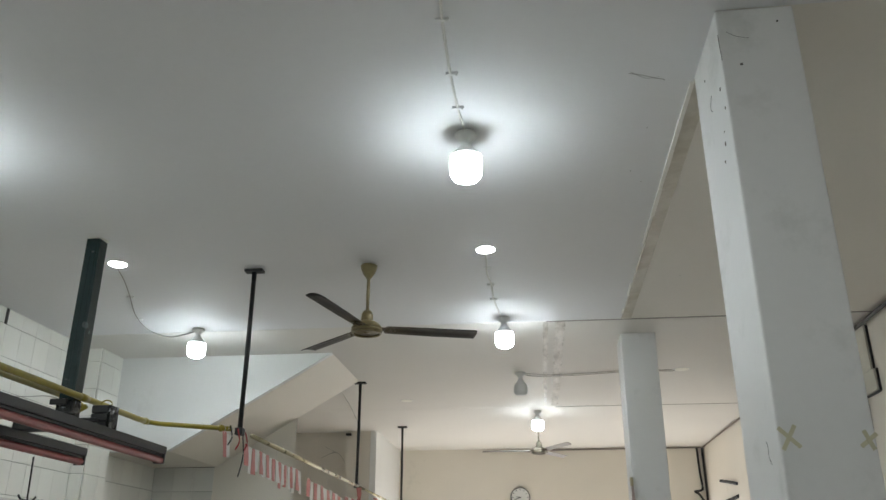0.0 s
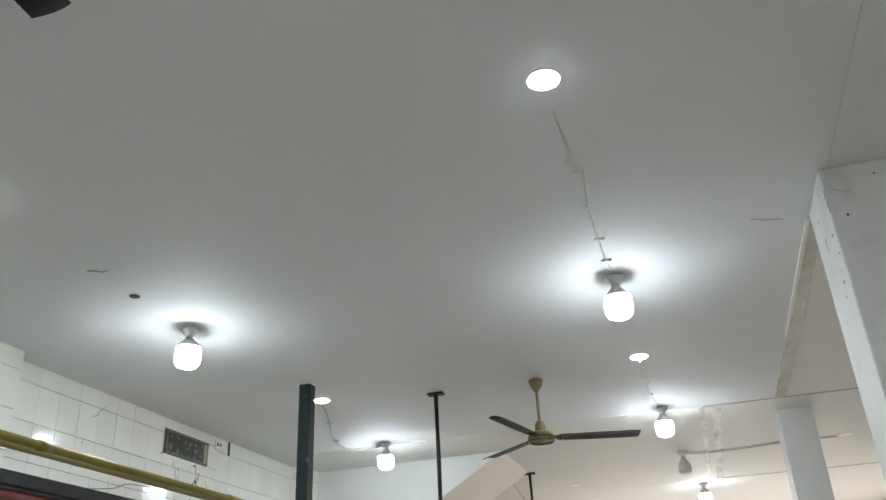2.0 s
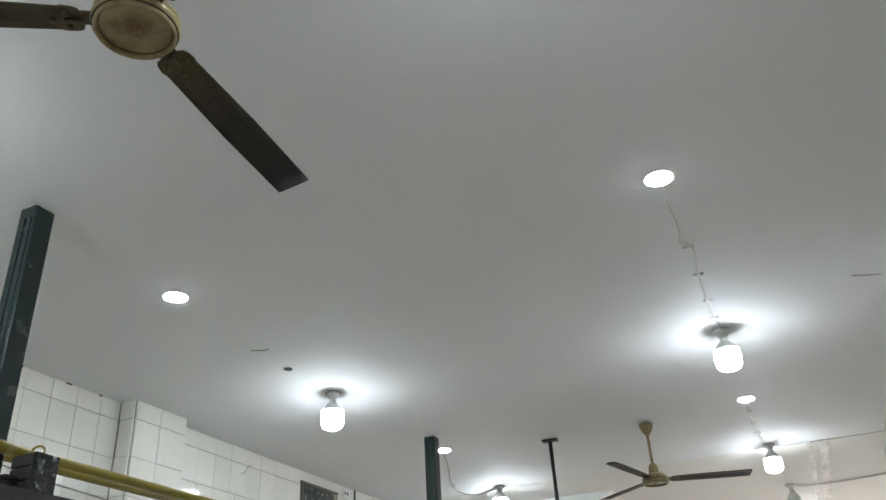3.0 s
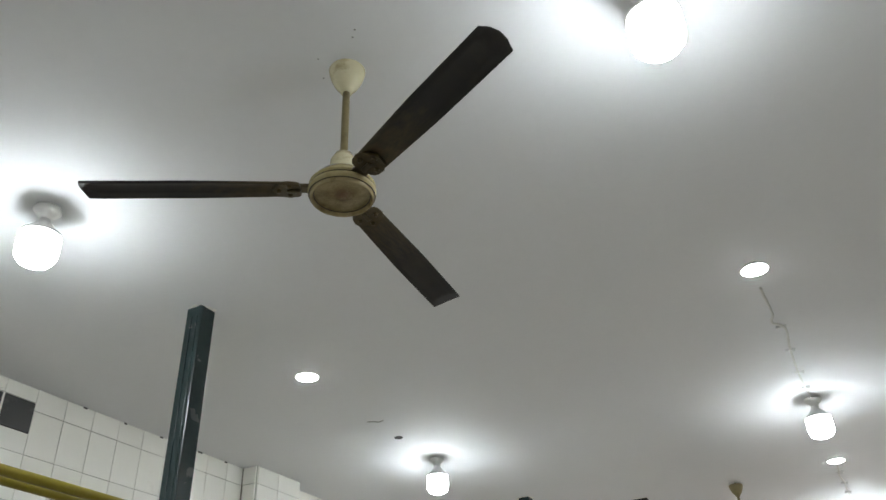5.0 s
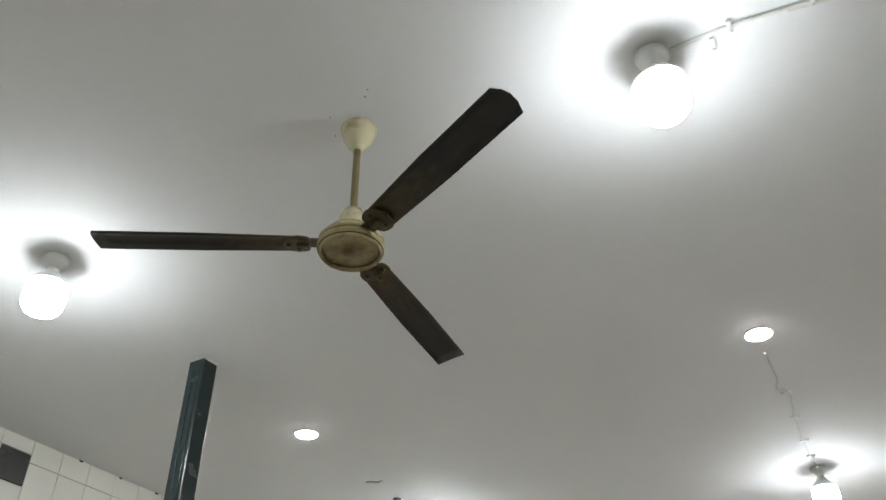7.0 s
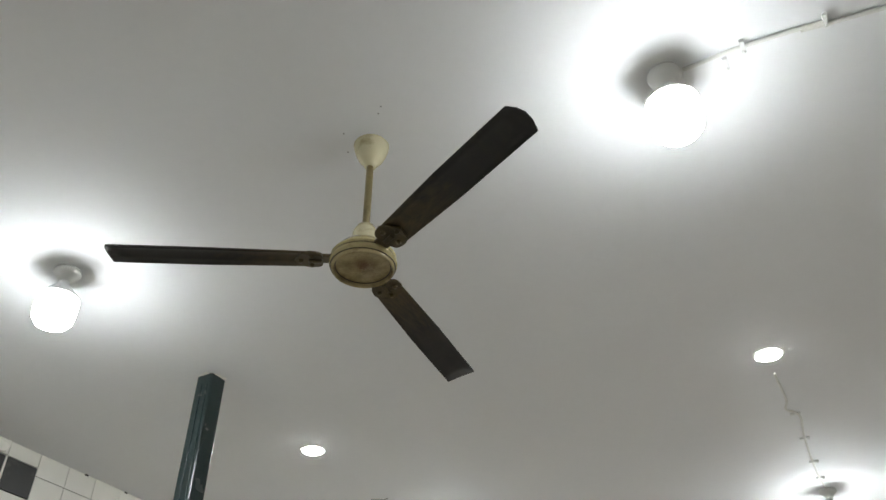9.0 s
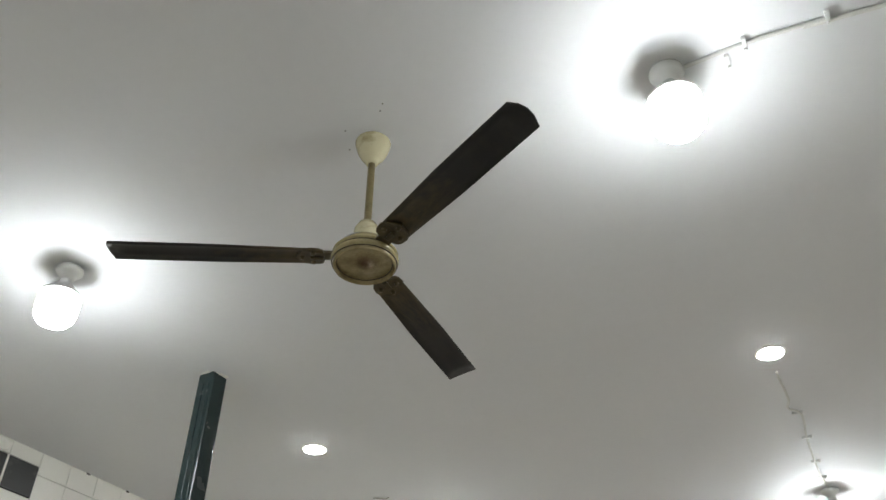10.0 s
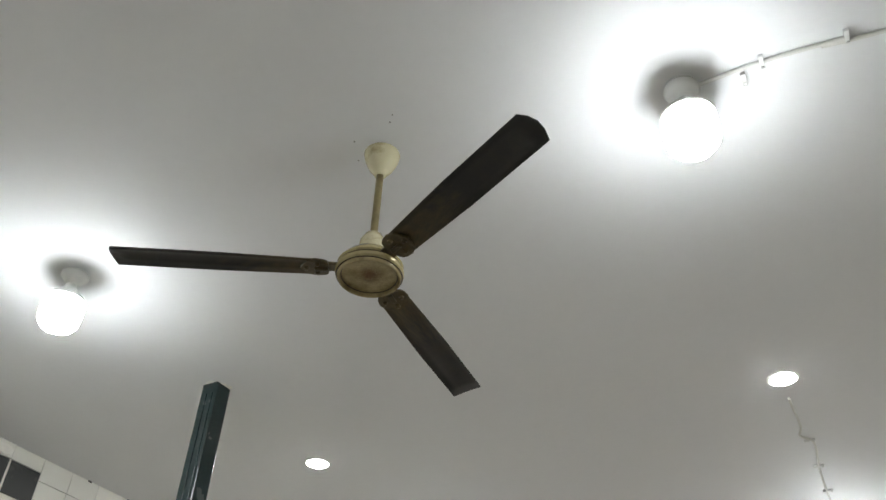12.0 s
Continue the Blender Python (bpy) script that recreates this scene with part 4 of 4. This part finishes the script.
for yy in (0.06, -0.168):
    z = 2.316
    pts = [(-2.325, yy, z - 0.05), (-2.325, yy, z + 0.006), (-2.245, yy + 0.004, z + 0.006), (-2.238, yy, z - 0.06), (-2.236, yy - 0.012, z - 0.14)]
    tagged(part("strap", tube(bent(pts, 4), 0.004, 8, 0.5), WHITECLOTH), "thin white strap tied round the rail", "strap")
# long hook under the second rail
hk = empty("hanging_hook", -2.775, 4.22, 2.20)
tagged(hk, "thin black double hook hanging from the rail", "hook")
part("shank", tube([(0, 0, 0.005), (0.002, 0.008, -0.218)], 0.0045, 8), BLACK, hk)
part("hook", tube(bent([(0.0, -0.072, -0.200), (0, -0.05, -0.218), (0, 0.0, -0.222), (0, 0.06, -0.218), (0, 0.085, -0.198)]), 0.005, 8), BLACK, hk)
o = tagged(part("wall_poster", box(-3.798, -3.794, 5.45, 5.80, 1.78, 2.11, 0.001), WHITECLOTH), "white printed notice with red blocks on the tiled wall", "poster")
part("red_block", box(-3.7938, -3.7925, 5.47, 5.57, 2.02, 2.09), REDCLOTH, o)
part("red_block", box(-3.7938, -3.7925, 5.47, 5.74, 1.93, 1.98), PINKTAPE, o)
o = tagged(part("wall_poster", box(-2.905, -2.69, 7.785, 7.80, 1.80, 2.085, 0.001), WHITECLOTH), "white paper notice on the cream wall under the stair", "poster")
part("red_block", box(-2.86, -2.76, 7.782, 7.785, 2.0, 2.03), PINKTAPE, o)

# ---- ceiling cables ----
Z = H - 0.006


def clip(x, y, along):
    t = empty("cable_clip", x, y, H)
    tagged(t, "small white plastic cable clip nailed to the ceiling", "clip", "cable clips")
    ex, ey = (0.006, 0.022) if along == "x" else (0.024, 0.006)
    part("saddle", box(-ex, ex, -ey, ey, -0.012, -0.0005, 0.002), WHITEPL, t)
    part("nail", lathe([(0, -0.018), (0.004, -0.017), (0.004, -0.011)], 8, (0.0 if along == "x" else 0.016), (0.014 if along == "x" else 0.0)), GREYPL, t)
    return t


def ceiling_cable(pts, r, label, mat_=CABLE):
    return tagged(part("ceiling_cable", tube(bent(pts), r, 8), mat_), label, "cable", "ceiling cables")


ceiling_cable([(-0.335, 1.53, Z), (-0.335, 1.59, Z), (-0.33, 1.80, Z - 0.004), (-0.345, 1.88, Z - .012), (-0.30, 1.98, Z - 0.01), (-0.316, 2.27, Z), (-0.322, 2.60, Z), (-0.318, 2.84, Z), (-0.306, 3.02, Z)], 0.0055, "off-white cable clipped along the ceiling to a bulb")
for y in (1.972, 2.272, 2.598, 2.842):
    clip(-0.316, y, "y")
ceiling_cable([(-0.312, 4.50, Z), (-0.316, 4.63, Z), (-0.325, 4.80, Z - .006), (-0.312, 5.03, Z), (-0.312, 5.34, Z), (-0.285, 5.77, Z)], 0.0055, "off-white cable clipped along the ceiling to a bulb")
for y in (4.72, 5.03, 5.34):
    clip(-0.314, y, "y")
ceiling_cable([(-0.29, -0.305, Z), (-0.246, -0.304, Z), (-0.109, -0.308, Z), (0.092, -0.291, Z), (0.227, -0.266, Z), (2.39, -0.03, Z)], 0.0058, "white cable clipped straight across the ceiling")
for x, y in ((-0.16, -0.27), (-0.109, -0.308), (0.092, -0.296), (0.30, -0.262), (0.52, -0.237), (0.8, -0.206), (1.2, -0.163)):
    clip(x, y, "x")
ceiling_cable([(-2.62, 4.50, Z), (-2.68, 4.70, Z - .002), (-2.80, 5.02, Z), (-2.93, 5.36, Z - .01), (-3.03, 5.72, Z), (-3.02, 5.90, Z - .004), (-2.93, 5.98, Z - .012), (-2.80, 5.96, Z), (-2.69, 5.87, Z - .01)], 0.004, "loose pale cable looping across the ceiling to a bulb", GREYCABLE)
for x, y in ((-2.80, 5.02), (-2.985, 5.55)):
    clip(x, y, "y")
ceiling_cable([(-0.17, 7.64, Z), (-0.05, 7.74, Z), (0.3, 7.70, Z - .01), (0.75, 7.63, Z - .006), (1.22, 7.60, Z)], 0.0035, "grey twin cable strung across the far ceiling", GREYCABLE)
ceiling_cable([(-0.17, 7.60, Z), (0.1, 7.66, Z - .008), (0.45, 7.64, Z - .004), (0.80, 7.60, Z), (1.2, 7.66, Z), (1.24, 7.62, Z)], 0.003, "grey twin cable strung across the far ceiling", GREYCABLE)
structure("joint_line", box(0.05, 2.39, 5.925, 5.941, H - 0.004, H + 0.02), GREYCABLE, "dark open joint between two ceiling slabs", "joint")
structure("joint_line_far", box(0.17, 2.39, 9.325, 9.341, H - 0.004, H + 0.02), GREYCABLE, "dark open joint between two ceiling slabs", "joint")
# black cables round the top of the far and right walls
def wall_cable(pts, r, label="black cable run along the top of the wall", mat_=BLKCABLE):
    return tagged(part("wall_cable", tube(bent(pts, 4), r, 8), mat_), label, "cable", "black wall cables")


wall_cable([(-0.9, 12.68, 3.355), (-0.4, 12.68, 3.362), (0.3, 12.68, 3.366), (1.2, 12.68, 3.37), (2.36, 12.68, 3.372)], 0.011, "dust-covered cable run along the top of the wall", DUSTCABLE)
wall_cable([(2.383, 12.66, 3.37), (2.38, 11.0, 3.367), (2.383, 9.0, 3.36), (2.378, 7.0, 3.362), (2.38, 4.0, 3.36)], 0.011, "dust-covered cable run along the top of the wall", DUSTCABLE)
wall_cable([(2.385, 7.2, 3.33), (2.378, 6.3, 3.345), (2.37, 5.7, 3.352), (2.38, 5.0, 3.33)], 0.015, "thick bundle of black cables at the ceiling edge")
wall_cable([(2.30, 12.68, 3.36), (2.31, 12.68, 3.0), (2.325, 12.68, 2.80), (2.30, 12.67, 2.755), (2.2, 12.66, 2.735), (2.26, 12.665, 2.70), (2.35, 12.67, 2.55), (2.385, 12.67, 2.3), (2.385, 12.67, 1.9)], 0.016, "black cable dropping down the wall corner in a loop")
wall_cable([(2.37, 12.66, 3.36), (2.375, 12.66, 2.9), (2.378, 12.66, 2.3), (2.38, 12.66, 1.8)], 0.016, "black cable dropping down the wall corner")
# boards on the right wall
for y0, y1, z0, z1 in ((6.09, 8.4, 3.00, 3.33), (6.05, 8.4, 2.845, 2.997), (6.33, 8.4, 2.60, 2.842), (6.37, 8.4, 2.37, 2.597)):
    tagged(part("wall_board", box(2.372, 2.399, y0, y1, z0, z1, 0.002), BOARDM), "cream tile board fixed on the wall with a dark edge", "board", "wall boards")
    tagged(part("edge_strip", box(2.385, 2.3995, y0 - 0.014, y0 - 0.002, z0 - 0.01, z1), BLKCABLE), "black strip along a wall board edge", "strip", "board edge strips")
tagged(part("edge_strip", box(2.385, 2.3995, 6.05, 6.33, 2.829, 2.843), BLKCABLE), "black strip under a wall board", "strip", "board edge strips")


def hose_coil(y, z, s):
    t = empty("hose_coil", 2.365, y, z)
    tagged(t, "black rubber hose coil hanging on a wall hook", "hose", "hose coils")
    for k in range(2):
        ring = []
        for i in range(27):
            a = i * 2 * math.pi / 24
            ring.append((-0.03 * k, s * (0.22 + 0.015 * k) * math.cos(a) + 0.1 * s * math.sin(a), s * (0.30 + 0.02 * k) * (math.sin(a) - 1)))
        part("loop", tube(ring, 0.019, 10), RUBBER, t, "", True)
    part("hook", tube([(0.036, 0.0, -0.02), (-0.06, 0.0, -0.01), (-0.07, 0.0, 0.02)], 0.010, 8), BLACK, t)
    return t


hose_coil(5.66, 2.745, 0.42)


def hung_bag(y, z):
    """A black sack slung from an arm of the wall, creased and bulging low."""
    t = empty("hung_bag", 2.33, y, z)
    tagged(t, "black sack hanging creased from an arm on the wall", "bag")
    bm = lathe([(0.02, 0.0), (0.05, -0.05), (0.09, -0.16), (0.135, -0.32), (0.15, -0.46), (0.13, -0.60), (0.06, -0.66), (0, -0.67)], 22)
    for v in bm.verts:
        a = math.atan2(v.co.y, v.co.x)
        f = 1 + 0.10 * math.sin(5 * a + 9 * v.co.z) + 0.06 * math.sin(11 * a - 14 * v.co.z)
        v.co.x *= 0.42 * f
        v.co.y *= 1.5 * f
    part("sack", bm, RUBBER, t, "", True)
    part("strap", tube(bent([(0.0, -0.03, -0.06), (0.0, -0.10, 0.02), (0.03, -0.22, 0.05)]), 0.012, 8), RUBBER, t)
    part("arm", tube([(-0.01, 0.40, 0.02), (0.02, 0.0, 0.04), (0.068, -0.35, 0.065)], 0.022, 10), BLACK, t, "short black steel arm")
    return t


hung_bag(11.15, 2.45)
# thin pale cloth on a nail of the far column
t = tagged(empty("hung_cloth", 0.628, 6.322, 2.27), "thin pale pinkish cloth hanging from a nail on the column", "cloth")
bm = bmesh.new()
prev = None
for i in range(11):
    u = i / 10
    row = [bm.verts.new((-0.006 + (0.012 + 0.06 * u) * k / 4, -0.006 - 0.008 * math.sin(2.4 * k + 3 * u) - 0.006 * u, -0.03 - 0.62 * u + 0.02 * k * u)) for k in range(5)]
    if prev:
        for k in range(4):
            bm.faces.new((prev[k], prev[k + 1], row[k + 1], row[k]))
    prev = row
bmesh.ops.solidify(bm, geom=bm.faces[:], thickness=0.003)
part("drape", bm, FADEDCLOTH, t, "", True)
part("knot", box(-0.012, 0.010, -0.022, 0.006, -0.05, 0.012, 0.005), BRASS, t, "dull metal clip")
tagged(part("wall_bracket", tube([(2.4, 10.78, 2.66), (2.36, 11.0, 2.70), (2.33, 11.42, 2.76)], 0.02, 8), BLACK), "short black bracket sticking out from the wall", "bracket")
o = tagged(part("wall_poster", box(2.394, 2.399, 5.9, 6.5, 1.6, 2.12, 0.001), WHITECLOTH), "pale framed notice on the plaster wall", "poster")
part("frame", box(2.39, 2.3938, 5.9, 6.5, 2.10, 2.125), MASK, o)

# clock over the opening
ck = empty("wall_clock", -0.345, 12.70, 2.677)
tagged(ck, "round white wall clock with a dark rim", "clock")
rot = pose(0, 0, 0, 90, 0, 0)
for nm, prof, mt in (("rim", [(0.13, 0.002), (0.146, 0.002), (0.147, 0.03), (0.142, 0.042), (0.135, 0.036), (0.134, 0.02)], GREYFRAME), ("dial", [(0, 0.02), (0.135, 0.02)], WHITEPL)):
    bm = lathe(prof, 40)
    bmesh.ops.transform(bm, verts=bm.verts, matrix=rot)
    part(nm, bm, mt, ck)
for k in range(12):
    a = k * math.pi / 6
    bm = box(-0.004, 0.004, -0.0235, -0.021, 0.10, 0.122)
    bmesh.ops.transform(bm, verts=bm.verts, matrix=pose(0, 0, 0, 0, 30 * k, 0))
    part("hour_mark", bm, INK, ck)
for nm, ln, a in (("hour_hand", 0.06, -82), ("minute_hand", 0.09, -110)):
    bm = box(-0.005, 0.005, -0.0265, -0.024, -0.012, ln)
    bmesh.ops.transform(bm, verts=bm.verts, matrix=pose(0, 0, 0, 0, a, 0))
    part(nm, bm, INK, ck)

# curtain at the opening
bm = bmesh.new()
prev = None
for i in range(41):
    xx = -2.17 + 0.42 * i / 40
    yy = 12.66 + 0.03 * math.sin(i * 1.55)
    row = [bm.verts.new((xx, yy, 2.50)), bm.verts.new((xx, yy, 0.05))]
    if prev:
        bm.faces.new((prev[0], row[0], row[1], prev[1]))
    prev = row
bmesh.ops.solidify(bm, geom=bm.faces[:], thickness=0.003)
tagged(part("curtain", bm, CURTAIN, smooth=False), "grey green pleated curtain drawn to the side", "curtain")

# ---- column details ----
def cross(x, y, z, s, lean):
    t = empty("tape_cross", x, y, z)
    tagged(t, "cross of yellowed masking tape stuck on the column", "tape", "tape crosses")
    for a in (35, -40):
        bm = box(-0.0055, 0.0055, -0.0015, 0.0, -s, s)
        bmesh.ops.transform(bm, verts=bm.verts, matrix=pose(0, 0, 0, 0, a + lean, 0))
        bmesh.ops.translate(bm, verts=bm.verts, vec=(0, -0.0016 if a < 0 else 0.0, 0))
        part("tape_strip", bm, MASK, t)
    return t


cross(0.632, 2.334, 1.965, 0.038, -5)
cross(0.838, 2.334, 1.955, 0.028, 18)
for y, z, s in ((2.40, 3.12, .008), (2.37, 3.03, .006), (2.43, 2.93, .009), (2.46, 2.88, .006), (2.42, 2.97, .004), (2.58, 3.27, .006)):
    bm = lathe([(0, 0.002), (s * 0.7, 0.0015), (s, 0)], 7)
    bmesh.ops.transform(bm, verts=bm.verts, matrix=pose(0.6035, y, z, 0, -90, 0))
    tagged(part("column_mark", bm, GRIME), "small dark chip on the column side", "mark", kind="structure")
for x, z, s in ((0.665, 3.17, .005), (0.70, 1.70, .004), (0.80, 3.33, .004)):
    bm = lathe([(0, 0.002), (s, 0.001), (s, 0)], 10)
    bmesh.ops.transform(bm, verts=bm.verts, matrix=pose(x, 2.335, z, 90, 0, 0))
    tagged(part("nail_hole", bm, SOOT), "small dark nail hole in the column", "hole", kind="structure")
for pts, r in (
        ([(0.352, 2.678, H - .002), (0.40, 2.69, H - .004), (0.45, 2.715, H - .003), (0.495, 2.735, H - .002)], 0.0022),
        ([(0.36, 2.67, H - .002), (0.42, 2.715, H - .003), (0.47, 2.71, H - .003)], 0.0018),
        ([(0.603, 2.52, 3.17), (0.603, 2.55, 3.14), (0.603, 2.53, 3.11)], 0.0022),
        ([(0.604, 2.337, 3.29), (0.604, 2.336, 3.24), (0.606, 2.336, 3.19)], 0.003),
        ([(0.63, 2.334, 3.30), (0.66, 2.334, 3.28), (0.70, 2.334, 3.27)], 0.002),
        ([(0.603, 2.46, 1.975), (0.603, 2.445, 1.955), (0.603, 2.45, 1.93), (0.603, 2.43, 1.905)], 0.0018)):
    crack("crack_column", pts, r * 0.4, GRIME, "dusty dark crack and cobweb at the column head")
for pts, r in (
        ([(-2.95, 10.868, 3.05), (-2.80, 10.868, 3.12), (-2.70, 10.868, 3.10), (-2.62, 10.868, 2.98)], 0.0018),
        ([(-2.9, 10.868, 3.2), (-2.75, 10.868, 3.12)], 0.0014),):
    crack("crack_alcove", pts, r, GRIME)
tagged(part("wall_bracket", box(-2.60, -2.53, 10.75, 10.80, 3.33, 3.36, .004), BLACK), "small black fixing at the alcove head", "bracket")
tagged(part("drop_wire", tube(bent([(-2.09, 8.4, H - .001), (-2.0, 8.4, 3.25), (-1.92, 8.4, 3.09)]), 0.003, 6), GREYCABLE), "thin wire hanging from the ceiling", "cable")

# a hook and loose bits on the ceiling
bm = lathe([(0, -0.004), (0.024, -0.004), (0.026, -0.001), (0.026, 0)], 18, -2.625, 2.32, H)
tagged(part("ceiling_hole", bm, SOOT), "dark round hole in the ceiling plaster", "hole", kind="structure")
crack("crack_ceiling", [(-2.64, 1.985, H - .002), (-2.60, 2.0, H - .004), (-2.585, 2.02, H - .003), (-2.55, 2.015, H - .002)], 0.003, GREYCABLE, "scraped scar in the ceiling plaster")
for x, y in ((-1.20, -0.52), (-1.07, -0.54), (-1.05, -0.56), (-1.23, -0.45), (0.9, 5.0), (0.47, 3.1), (0.44, 3.5), (0.5, 3.62)):
    tagged(part("ceiling_mark", lathe([(0, -0.0015), (0.0018, -0.001), (0.0026, 0)], 8, x, y, H), GRIME), "tiny dark speck on the ceiling", "mark", kind="structure")

# ---- outside the opening ----
structure("ground", box(-60, 60, 12.9, 140, -0.2, -0.05), GROUND, "pale sunlit concrete yard outside the opening", "ground")
for i, (x, h) in enumerate(((-1.9, 2.9), (-0.9, 2.9), (0.1, 2.9), (1.0, 2.9))):
    tagged(part("yard_post", box(x * 2.4 - .05, x * 2.4 + .05, 24.9, 25.08, -0.05, 4.2, 0.01), REDFRAME), "faded red painted post in the sunlit yard", "post", "yard posts")
tagged(part("yard_beam", box(-6, 4, 24.82, 24.895, 2.75, 2.85, 0.01), REDFRAME), "faded red rail across the sunlit yard", "beam")
tagged(part("yard_wall", box(-14, 12, 33, 33.4, -0.05, 5.5), YARDWALL), "pale building wall beyond the yard, tinted as if sunlit", "wall", kind="structure")
tree = tagged(empty("tree", 4.6, 26, -0.05), "small leafy green tree in the yard", "tree")
part("trunk", tube([(0, 0, 0), (0.05, 0, 1.6), (0.0, 0.1, 3.0)], 0.11, 10), RUST, tree)
bm = bmesh.new()
for i in range(900):
    a, b, r = random.uniform(0, 6.283), random.uniform(-1, 1), random.uniform(0.5, 1.5)
    c = Vector((r * math.cos(a), r * math.sin(a), 3.4 + 1.5 * b))
    s = random.uniform(0.08, 0.2)
    ax = [Vector([random.uniform(-1, 1) for _ in range(3)]).normalized() * s for _ in range(2)]
    bm.faces.new([bm.verts.new(c + q) for q in (ax[0], ax[1], -ax[0], -ax[1])])
part("crown", bm, LEAF, tree, "leafy green crown")
